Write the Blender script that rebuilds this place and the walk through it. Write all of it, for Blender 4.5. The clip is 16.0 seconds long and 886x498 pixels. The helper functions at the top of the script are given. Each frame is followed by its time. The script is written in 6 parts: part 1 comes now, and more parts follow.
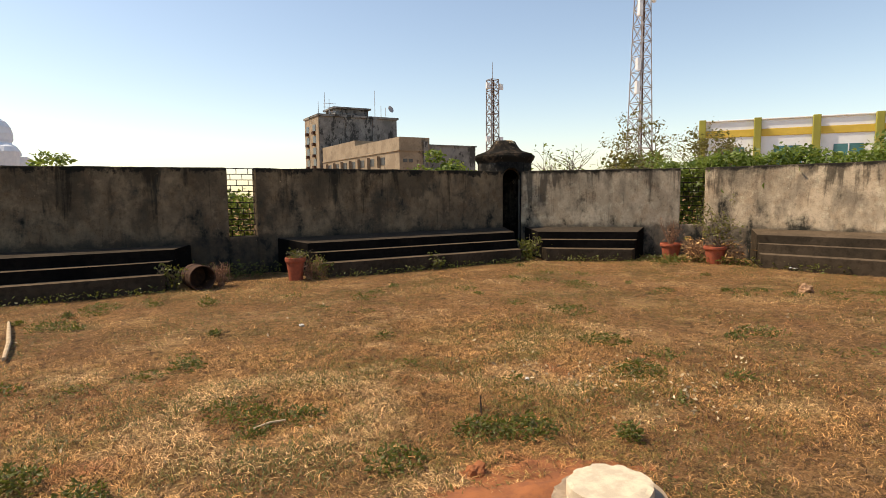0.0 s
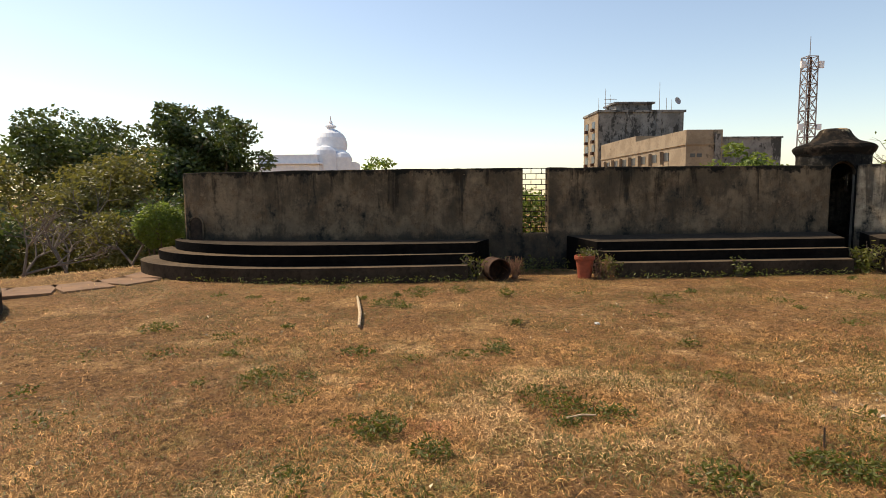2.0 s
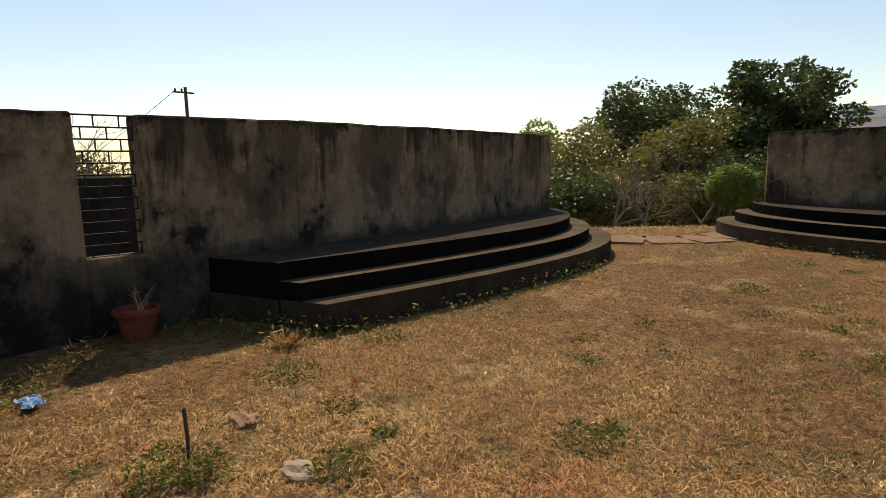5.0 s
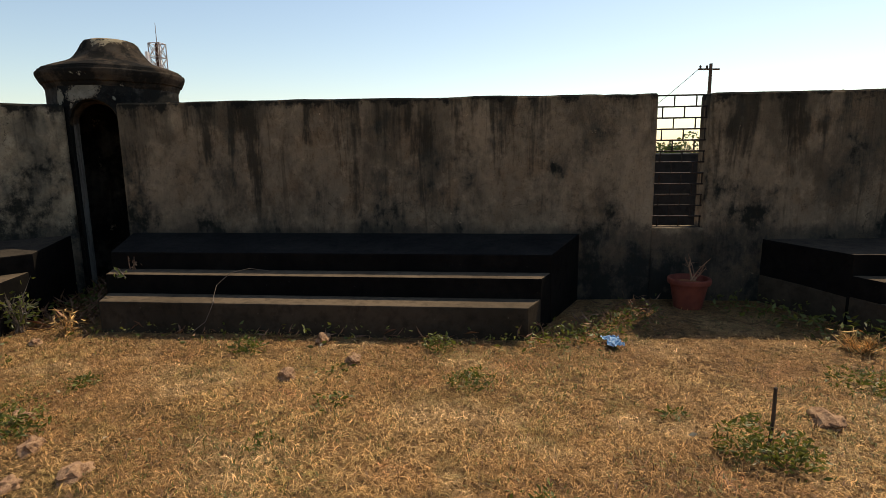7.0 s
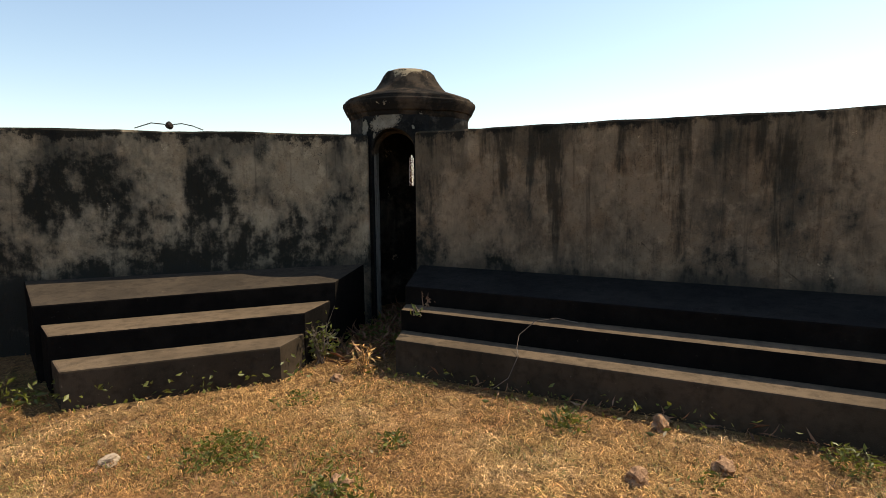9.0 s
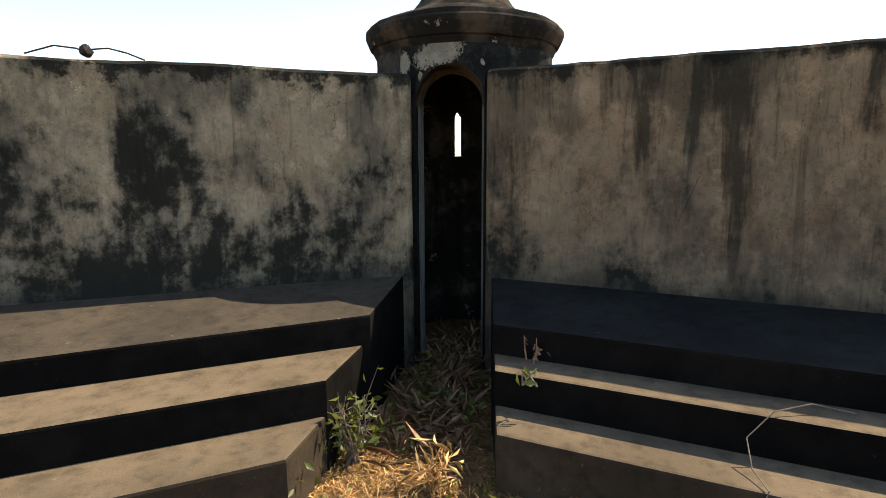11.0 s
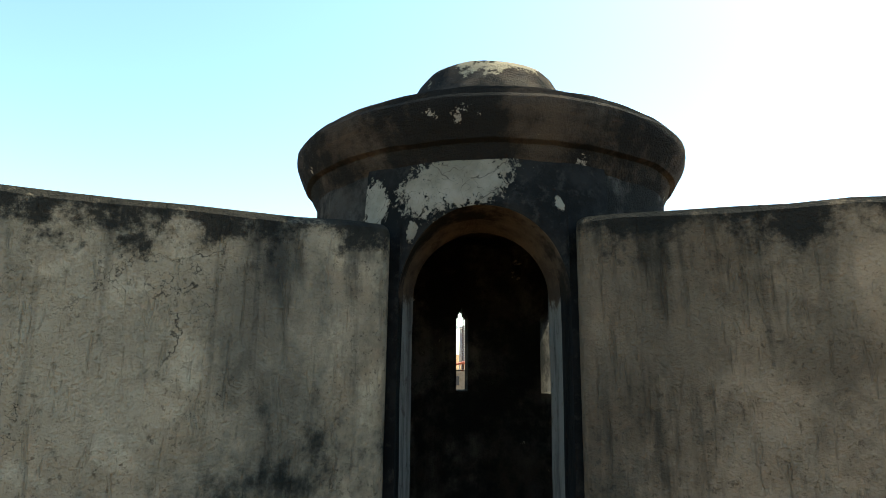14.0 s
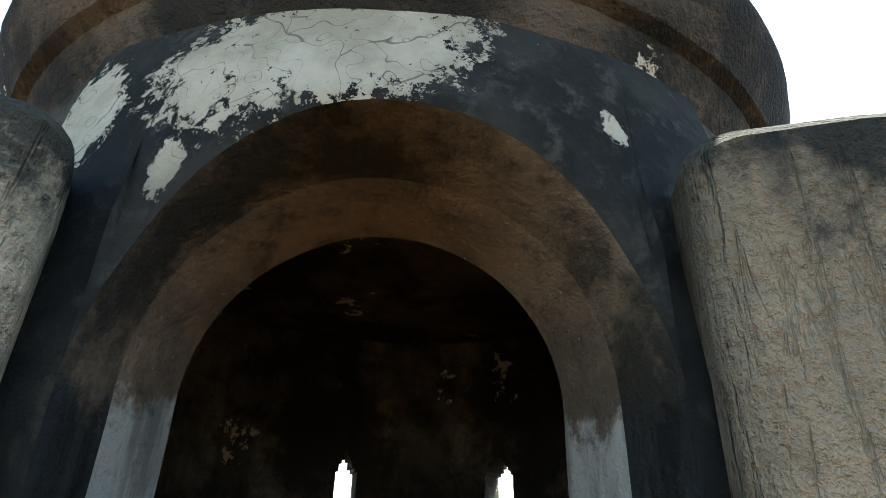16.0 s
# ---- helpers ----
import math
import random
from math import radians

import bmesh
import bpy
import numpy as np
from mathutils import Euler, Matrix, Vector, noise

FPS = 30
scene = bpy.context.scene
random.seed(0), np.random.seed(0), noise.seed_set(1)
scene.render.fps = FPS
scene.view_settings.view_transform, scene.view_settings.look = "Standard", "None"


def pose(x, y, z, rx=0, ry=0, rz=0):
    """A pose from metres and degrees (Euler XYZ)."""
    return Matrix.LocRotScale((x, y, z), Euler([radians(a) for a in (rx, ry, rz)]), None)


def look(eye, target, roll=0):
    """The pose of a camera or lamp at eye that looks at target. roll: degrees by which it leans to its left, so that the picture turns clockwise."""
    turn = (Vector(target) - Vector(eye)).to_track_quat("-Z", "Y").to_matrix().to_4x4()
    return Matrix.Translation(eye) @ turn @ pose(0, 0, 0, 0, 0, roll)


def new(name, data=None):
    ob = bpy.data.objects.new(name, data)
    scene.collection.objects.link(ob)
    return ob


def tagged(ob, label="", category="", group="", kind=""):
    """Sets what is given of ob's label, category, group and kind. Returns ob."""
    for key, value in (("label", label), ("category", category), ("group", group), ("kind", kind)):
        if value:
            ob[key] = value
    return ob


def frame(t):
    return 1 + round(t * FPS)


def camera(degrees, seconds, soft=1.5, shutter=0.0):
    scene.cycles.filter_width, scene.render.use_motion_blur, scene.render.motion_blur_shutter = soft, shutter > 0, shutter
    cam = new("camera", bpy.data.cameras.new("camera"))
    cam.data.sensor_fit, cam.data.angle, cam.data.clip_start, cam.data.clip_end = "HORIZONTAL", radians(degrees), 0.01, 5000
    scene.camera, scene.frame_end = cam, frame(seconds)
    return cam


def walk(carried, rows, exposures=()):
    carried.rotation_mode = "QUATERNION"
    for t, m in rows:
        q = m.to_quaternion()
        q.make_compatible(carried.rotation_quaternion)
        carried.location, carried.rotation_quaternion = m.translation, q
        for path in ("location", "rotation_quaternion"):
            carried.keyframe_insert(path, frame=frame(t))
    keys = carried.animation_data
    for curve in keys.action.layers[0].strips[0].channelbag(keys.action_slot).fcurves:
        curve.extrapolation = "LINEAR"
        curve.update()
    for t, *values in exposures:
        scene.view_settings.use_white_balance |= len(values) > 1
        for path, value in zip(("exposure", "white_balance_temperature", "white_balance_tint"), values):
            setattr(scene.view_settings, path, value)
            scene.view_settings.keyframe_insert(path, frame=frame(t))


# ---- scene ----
cam = camera(75.9, 16.0, soft=0.8)
PATH = [
    (0, (-0.069, 0.118, 1.448), (0.920, 1.845, 1.252), -0.62),
    (0.5, (-0.146, 0.116, 1.458), (0.635, 1.946, 1.259), -0.70),
    (1, (-0.229, 0.126, 1.463), (0.290, 2.048, 1.264), -0.81),
    (1.5, (-0.290, 0.134, 1.463), (-0.010, 2.106, 1.273), -0.90),
    (2, (-0.364, 0.131, 1.464), (-0.270, 2.119, 1.271), -0.64),
    (2.5, (-0.436, 0.127, 1.465), (-0.612, 2.109, 1.260), -0.63),
    (3, (-0.526, 0.078, 1.472), (-0.980, 2.016, 1.270), -0.64),
    (3.2, (-0.548, 0.099, 1.460), (-1.122, 2.004, 1.253), -0.77),
    (5.3, (-0.806, -0.247, 1.458), (-2.444, 0.866, 1.177), -0.92),
    (5.5, (-0.811, -0.308, 1.466), (-2.540, 0.661, 1.204), -0.76),
    (6, (-0.827, -0.465, 1.488), (-2.728, 0.114, 1.262), -0.73),
    (6.5, (-0.860, -0.609, 1.481), (-2.835, -0.455, 1.208), -0.69),
    (7, (-0.866, -0.715, 1.456), (-2.825, -0.928, 1.113), -0.75),
    (7.5, (-0.837, -0.784, 1.457), (-2.753, -1.252, 1.127), -0.76),
    (8, (-0.939, -0.989, 1.418), (-2.816, -1.559, 1.030), -0.44),
    (8.5, (-1.188, -1.326, 1.377), (-3.002, -2.110, 1.071), -0.41),
    (9, (-1.507, -1.710, 1.434), (-3.260, -2.647, 1.213), -0.48),
    (9.5, (-1.854, -2.095, 1.453), (-3.592, -3.064, 1.249), -0.32),
    (9.7, (-1.998, -2.244, 1.480), (-3.736, -3.215, 1.289), -0.29),
    (11.8, (-3.609, -3.753, 1.366), (-5.396, -4.576, 1.005), -0.1),
    (12, (-3.768, -3.843, 1.384), (-5.569, -4.649, 1.055), -0.0),
    (12.5, (-4.19, -4.032, 1.482), (-5.993, -4.878, 1.301), -0.2),
    (13, (-4.473, -4.211, 1.591), (-6.317, -4.985, 1.6), -0.0),
    (13.5, (-4.681, -4.327, 1.616), (-6.551, -5.009, 1.812), 0.8),
    (14, (-4.945, -4.428, 1.62), (-6.776, -5.152, 1.975), 0.6),
    (14.5, (-5.239, -4.548, 1.638), (-7.072, -5.167, 2.145), 0.8),
    (15, (-5.55, -4.664, 1.673), (-7.382, -5.106, 2.342), 1.6),
    (15.5, (-5.815, -4.713, 1.673), (-7.628, -5.137, 2.404), 1.5),
    (16, (-5.991, -4.745, 1.679), (-7.757, -5.151, 2.527), 1.5),
]
EXPOSURES = [(0.0, 0.34, 7750, 13), (3.0, 0.25, 7700, 12), (5.5, -0.06, 7600, 10), (7.5, 0.14, 7450, 10), (8.5, 0.42, 7450, 10), (9.5, 0.52, 7450, 9),
             (11.8, 2.15, 6700, 1), (12.2, 2.7, 6350, -2), (12.6, 3.15, 6250, -3), (13.0, 3.0, 6200, -4), (13.5, 2.2, 6150, -5), (14.0, 1.4, 6500, -6), (14.5, 0.95, 6700, -4), (15.0, 0.85, 6850, -1), (15.5, 1.4, 6700, -1), (16.0, 2.9, 6300, -2)]
walk(cam, [(t, look(eye, target, roll)) for t, eye, target, roll in PATH], EXPOSURES)

# ---- sky and sun ----
SUN_AZ, SUN_EL = 55.0, 52.6          # azimuth counted from +y towards -x
world = bpy.data.worlds.new("sky")
scene.world = world
world.use_nodes = True
wn = world.node_tree.nodes
sky = wn.new("ShaderNodeTexSky")
sky.sky_type = "NISHITA"
sky.sun_disc = False
sky.sun_elevation = radians(SUN_EL)
sky.sun_rotation = radians(-SUN_AZ)
sky.dust_density, sky.air_density, sky.ozone_density, sky.altitude = 0.5, 1.05, 1.6, 20
wn["Background"].inputs["Strength"].default_value = 0.15
world.node_tree.links.new(sky.outputs[0], wn["Background"].inputs["Color"])
sun_way = Vector((-math.sin(radians(SUN_AZ)) * math.cos(radians(SUN_EL)), math.cos(radians(SUN_AZ)) * math.cos(radians(SUN_EL)), math.sin(radians(SUN_EL))))
sun_data = bpy.data.lights.new("sun", "SUN")
sun_data.energy, sun_data.angle, sun_data.color = 4.1, radians(0.53), (1.0, 0.915, 0.785)
sun = new("sun", sun_data)
sun.matrix_world = look(sun_way * 50, (0, 0, 0))


# ---- materials ----
class Nodes:
    """A short way to write node materials."""

    def __init__(self, name, rough=0.9, metal=0.0):
        self.mat = bpy.data.materials.new(name)
        self.mat.use_nodes = True
        self.tree = self.mat.node_tree
        self.bsdf = self.tree.nodes["Principled BSDF"]
        self.bsdf.inputs["Roughness"].default_value = rough
        self.bsdf.inputs["Metallic"].default_value = metal
        self.bsdf.inputs["Specular IOR Level"].default_value = 0.22 if rough > 0.6 else 0.5
        self.geo = self.tree.nodes.new("ShaderNodeNewGeometry")
        self.pos = self.geo.outputs["Position"]

    def node(self, kind, **inputs):
        n = self.tree.nodes.new(kind)
        for key, value in inputs.items():
            self.put(n.inputs[key.replace("_", " ")], value)
        return n

    def put(self, socket, value):
        if isinstance(value, bpy.types.NodeSocket):
            self.tree.links.new(value, socket)
        elif isinstance(value, (tuple, list)) and len(value) == 3 and socket.type == "RGBA":
            socket.default_value = (*value, 1)
        else:
            socket.default_value = value

    def scaled(self, sx, sy, sz, source=None):
        n = self.node("ShaderNodeMapping")
        self.put(n.inputs["Vector"], source or self.pos)
        n.inputs["Scale"].default_value = (sx, sy, sz)
        return n.outputs[0]

    def noise(self, scale, detail=4.0, rough=0.55, vector=None, distort=0.0):
        n = self.node("ShaderNodeTexNoise", Scale=scale, Detail=detail, Roughness=rough, Distortion=distort)
        self.put(n.inputs["Vector"], vector or self.pos)
        return n.outputs[0]

    def cells(self, scale, vector=None, feature="F1", out="Distance"):
        n = self.node("ShaderNodeTexVoronoi", Scale=scale)
        n.feature = feature
        self.put(n.inputs["Vector"], vector or self.pos)
        return n.outputs[out]

    def ramp(self, value, lo, hi):
        n = self.node("ShaderNodeMapRange", Value=value)
        n.interpolation_type = "SMOOTHSTEP"
        n.inputs["From Min"].default_value, n.inputs["From Max"].default_value = lo, hi
        return n.outputs[0]

    def mix(self, fac, a, b, blend="MIX"):
        n = self.tree.nodes.new("ShaderNodeMix")
        n.data_type, n.blend_type = "RGBA", blend
        self.put(n.inputs[0], fac)
        self.put(n.inputs[6], a)
        self.put(n.inputs[7], b)
        return n.outputs[2]

    def math(self, op, a, b=0.0):
        n = self.tree.nodes.new("ShaderNodeMath")
        n.operation = op
        self.put(n.inputs[0], a)
        self.put(n.inputs[1], b)
        return n.outputs[0]

    def math_vec(self, wobble):
        n = self.tree.nodes.new("ShaderNodeVectorMath")
        n.operation = "ADD"
        self.put(n.inputs[0], self.pos)
        k = self.node("ShaderNodeCombineXYZ", X=wobble, Y=wobble, Z=wobble)
        self.tree.links.new(k.outputs[0], n.inputs[1])
        return n.outputs[0]

    def height(self):
        n = self.node("ShaderNodeSeparateXYZ")
        self.put(n.inputs[0], self.pos)
        return n.outputs[2]

    def random(self):
        return self.node("ShaderNodeObjectInfo").outputs["Random"]

    def island(self):
        return self.geo.outputs["Random Per Island"]

    def done(self, colour, bump=None, strength=0.3, distance=0.01, rough=None):
        self.put(self.bsdf.inputs["Base Color"], colour)
        if bump is not None:
            b = self.node("ShaderNodeBump", Strength=strength, Distance=distance)
            self.put(b.inputs["Height"], bump)
            self.tree.links.new(b.outputs[0], self.bsdf.inputs["Normal"])
        if rough is not None:
            self.put(self.bsdf.inputs["Roughness"], rough)
        return self.mat


def plaster(name, light, dark, stain, drips, mould, coping, top=1.84, relief_mid=0.15, lean=None):
    """Old lime plaster: cloudy base, pores, rain drips from the coping, black mould in blotches, scratches and chips.
    lean: (y0, y1) along which the mould grows thicker."""
    m = Nodes(name, 0.95)
    m.bsdf.inputs["Specular IOR Level"].default_value = 0.02
    z = m.height()
    cloud, mid, fine, grain = m.noise(1.0, 5, 0.6), m.noise(3.4, 6, 0.65), m.noise(17, 7, 0.7), m.noise(120, 3, 0.7)
    base = m.mix(m.ramp(cloud, 0.36, 0.64), light, dark)
    base = m.mix(m.math("MULTIPLY", m.ramp(mid, 0.46, 0.66), 0.45), base, (light[0] * 0.62, light[1] * 0.52, light[2] * 0.44))
    base = m.mix(m.math("MULTIPLY", m.ramp(m.noise(7.5, 6, 0.7), 0.53, 0.64), 0.4), base, tuple(min(0.75, c * 1.3) for c in light))
    base = m.mix(m.math("MULTIPLY", m.ramp(fine, 0.5, 0.66), 0.34), base, tuple(c * 0.45 for c in dark))
    pores = m.ramp(m.noise(75, 4, 0.7), 0.57, 0.66)
    base = m.mix(m.math("MULTIPLY", m.math("MULTIPLY", pores, m.ramp(mid, 0.38, 0.58)), 0.55), base, (0.06, 0.04, 0.025))
    scratch = m.ramp(m.noise(1.0, 4, 0.7, m.scaled(48, 48, 7), 0.4), 0.56, 0.68)
    base = m.mix(m.math("MULTIPLY", scratch, 0.09), base, tuple(c * 0.35 for c in dark))
    # wide grey weathering
    grey = m.math("ADD", m.noise(1.0, 6, 0.62, m.scaled(1.9, 1.9, 1.0), 0.3), m.math("MULTIPLY", m.math("SUBTRACT", z, 1.3), 0.1))
    base = m.mix(m.math("MULTIPLY", m.ramp(grey, 0.5 - 0.06 * drips, 0.68 - 0.06 * drips), 0.62), base, tuple(c * 1.6 for c in stain))
    # rain drips
    run = m.noise(1.0, 6, 0.66, m.scaled(3.1, 3.1, 0.35), 0.5)
    run = m.math("ADD", run, m.math("MULTIPLY", m.math("SUBTRACT", z, 1.25), 0.15))
    run = m.math("ADD", run, m.math("MULTIPLY", m.math("SUBTRACT", mid, 0.5), 0.3))
    base = m.mix(m.math("MULTIPLY", m.ramp(run, 0.65 - 0.12 * drips, 0.78 - 0.12 * drips), 0.85), base, stain)
    thin = m.noise(1.0, 4, 0.6, m.scaled(17, 17, 0.6), 0.3)
    base = m.mix(m.math("MULTIPLY", m.math("MULTIPLY", m.ramp(thin, 0.56, 0.7), m.ramp(cloud, 0.44, 0.56)), 0.4), base, stain)
    # black mould
    blot = m.math("ADD", m.noise(1.0, 6, 0.6, m.scaled(2.3, 2.3, 1.7), 0.15), m.math("MULTIPLY", m.math("SUBTRACT", m.noise(10, 8, 0.74), 0.5), 0.42))
    blot = m.math("ADD", blot, m.math("MULTIPLY", m.math("SUBTRACT", 1.35, z), 0.11))
    if lean:
        sep = m.node("ShaderNodeSeparateXYZ")
        m.put(sep.inputs[0], m.pos)
        blot = m.math("ADD", blot, m.math("MULTIPLY", m.ramp(sep.outputs[1], lean[0], lean[1]), 0.05))
    veil = m.math("ADD", blot, m.math("MULTIPLY", m.math("SUBTRACT", m.noise(1.0, 5, 0.65, m.scaled(11, 11, 2.2), 0.3), 0.5), 0.22))
    base = m.mix(m.math("MULTIPLY", m.ramp(veil, 0.52 - 0.15 * mould, 0.79 - 0.15 * mould), 0.85), base, (0.046, 0.046, 0.037))
    base = m.mix(m.math("MULTIPLY", m.ramp(veil, 0.67 - 0.15 * mould, 0.79 - 0.15 * mould), 0.8), base, (0.014, 0.0145, 0.012))
    edge = m.math("ADD", z, m.math("MULTIPLY", m.math("SUBTRACT", m.noise(4.2, 8, 0.72), 0.5), 0.9 * coping))
    base = m.mix(m.math("MULTIPLY", m.ramp(edge, top, top + 0.07), 0.92), base, (0.016, 0.016, 0.014))
    foot = m.math("ADD", z, m.math("MULTIPLY", m.math("SUBTRACT", m.noise(5, 6, 0.7), 0.5), 0.5))
    base = m.mix(m.math("MULTIPLY", m.ramp(foot, 0.76, 0.62), 0.65), base, (0.028, 0.029, 0.026))
    chips = m.ramp(m.noise(6.2, 8, 0.76), 0.675, 0.69)
    base = m.mix(m.math("MULTIPLY", chips, 0.85), base, tuple(min(0.8, c * 1.6) for c in light))
    crack = m.ramp(m.cells(1.3, m.scaled(1, 1, 1, m.math_vec(mid)), "DISTANCE_TO_EDGE"), 0.005, 0.0)
    base = m.mix(m.math("MULTIPLY", m.math("MULTIPLY", crack, m.ramp(cloud, 0.52, 0.6)), 0.8), base, (0.02, 0.018, 0.015))
    relief = m.math("ADD", m.math("MULTIPLY", fine, 0.7), m.math("MULTIPLY", grain, 0.5))
    relief = m.math("ADD", relief, m.math("ADD", m.math("MULTIPLY", chips, -0.6), m.math("MULTIPLY", mid, relief_mid)))
    relief = m.math("ADD", relief, m.math("ADD", m.math("MULTIPLY", pores, -0.1), m.math("MULTIPLY", scratch, -0.3)))
    return m.done(base, relief, 0.9, 0.02)


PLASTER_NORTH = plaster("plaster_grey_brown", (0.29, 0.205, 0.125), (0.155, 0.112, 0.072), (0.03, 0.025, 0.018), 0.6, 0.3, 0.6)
PLASTER_WEST = plaster("plaster_beige_streaked", (0.345, 0.245, 0.155), (0.22, 0.158, 0.102), (0.034, 0.029, 0.021), 0.85, 0.26, 0.6, 1.88)
PLASTER_MOULD = plaster("plaster_white_mouldy", (0.45, 0.355, 0.235), (0.33, 0.255, 0.165), (0.036, 0.034, 0.028), 0.1, 0.9, 0.75, 1.86, lean=(-5.35, -6.3))
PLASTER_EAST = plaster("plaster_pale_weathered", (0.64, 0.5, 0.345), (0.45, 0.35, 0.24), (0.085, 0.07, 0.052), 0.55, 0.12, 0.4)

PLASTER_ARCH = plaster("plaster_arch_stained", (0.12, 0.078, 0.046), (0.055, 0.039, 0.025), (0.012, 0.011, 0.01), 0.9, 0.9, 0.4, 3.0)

# remnants of limewash over the door: beside the middle, height, half width, half height, tilt
PATCHES = ((0.075, 2.085, 0.155, 0.085, -0.16), (0.31, 2.045, 0.042, 0.075, 0.3), (0.19, 1.945, 0.014, 0.03, -0.6), (-0.217, 2.02, 0.013, 0.02, 0.5))


def make_spandrel():
    """Black mouldy plaster with remnants of old white limewash peeling over the south-west turret door."""
    m = Nodes("plaster_black_mould_limewash", 0.95)
    m.bsdf.inputs["Specular IOR Level"].default_value = 0.02
    fine, mid = m.noise(26, 7, 0.72), m.noise(7, 6, 0.68)
    base = m.mix(m.ramp(mid, 0.4, 0.62), (0.01, 0.01, 0.0095), (0.02, 0.019, 0.017))
    base = m.mix(m.math("MULTIPLY", m.ramp(fine, 0.52, 0.66), 0.6), base, (0.04, 0.036, 0.03))
    sep = m.node("ShaderNodeSeparateXYZ")
    m.put(sep.inputs[0], m.pos)
    ax, ay, ux, uy = -6.33, -4.875, 0.2474, -0.9689
    along = m.math("ADD", m.math("MULTIPLY", m.math("SUBTRACT", sep.outputs[0], ax), ux), m.math("MULTIPLY", m.math("SUBTRACT", sep.outputs[1], ay), uy))
    rag = m.math("ADD", m.math("MULTIPLY", m.math("SUBTRACT", m.noise(17, 9, 0.78), 0.5), 4.6), m.math("MULTIPLY", m.math("SUBTRACT", m.noise(60, 6, 0.78), 0.5), 4.0))
    near_door = m.ramp(m.math("ABSOLUTE", along), 0.45, 0.44)
    white = None
    for cx, cz, rx, rz, tilt in PATCHES:
        off = m.math("SUBTRACT", along, cx)
        dx = m.math("DIVIDE", off, rx)
        dz = m.math("DIVIDE", m.math("SUBTRACT", m.math("SUBTRACT", sep.outputs[2], cz), m.math("MULTIPLY", off, tilt)), rz)
        far = m.math("ADD", m.math("ADD", m.math("MULTIPLY", dx, dx), m.math("MULTIPLY", dz, dz)), rag)
        spot = m.ramp(far, 1.04, 0.98)
        white = spot if white is None else m.math("MAXIMUM", white, spot)
    white = m.math("MULTIPLY", white, near_door)
    lime = m.mix(m.ramp(mid, 0.38, 0.62), (0.24, 0.205, 0.155), (0.165, 0.14, 0.1))
    crack = m.ramp(m.cells(6, m.math_vec(m.noise(6, 3, 0.6)), "DISTANCE_TO_EDGE"), 0.012, 0.0)
    lime = m.mix(m.math("MULTIPLY", crack, 0.8), lime, (0.05, 0.04, 0.03))
    base = m.mix(white, base, lime)
    return m.done(base, m.math("ADD", m.math("MULTIPLY", fine, 0.7), m.math("MULTIPLY", white, 0.5)), 0.8, 0.008)


SPANDREL = make_spandrel()


def make_reveal(name, soffit, dark_tone, jamb):
    """Plaster of the door's reveal: two-toned soffit, and on the jambs old limewash that ends raggedly under the arch.
    """
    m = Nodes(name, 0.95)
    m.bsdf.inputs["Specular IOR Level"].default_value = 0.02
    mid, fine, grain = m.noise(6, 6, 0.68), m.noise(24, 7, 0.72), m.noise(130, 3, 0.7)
    base = m.mix(m.ramp(mid, 0.4, 0.6), soffit, dark_tone)
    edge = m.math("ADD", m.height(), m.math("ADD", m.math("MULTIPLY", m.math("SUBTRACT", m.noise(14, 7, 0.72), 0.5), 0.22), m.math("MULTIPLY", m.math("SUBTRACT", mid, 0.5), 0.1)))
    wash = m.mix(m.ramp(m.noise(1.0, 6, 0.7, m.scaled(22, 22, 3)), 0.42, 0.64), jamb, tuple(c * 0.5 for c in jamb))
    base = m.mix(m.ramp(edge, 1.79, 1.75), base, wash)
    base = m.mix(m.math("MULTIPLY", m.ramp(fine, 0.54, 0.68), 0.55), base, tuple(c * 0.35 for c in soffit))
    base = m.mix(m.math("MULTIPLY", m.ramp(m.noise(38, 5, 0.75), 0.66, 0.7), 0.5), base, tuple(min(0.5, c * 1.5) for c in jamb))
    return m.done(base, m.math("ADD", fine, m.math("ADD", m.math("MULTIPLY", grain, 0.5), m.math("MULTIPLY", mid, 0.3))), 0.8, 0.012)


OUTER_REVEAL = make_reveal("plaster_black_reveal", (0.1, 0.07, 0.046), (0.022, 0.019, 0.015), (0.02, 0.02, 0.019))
INNER_REVEAL = make_reveal("plaster_brown_arch", (0.11, 0.076, 0.05), (0.06, 0.044, 0.031), (0.2, 0.19, 0.165))


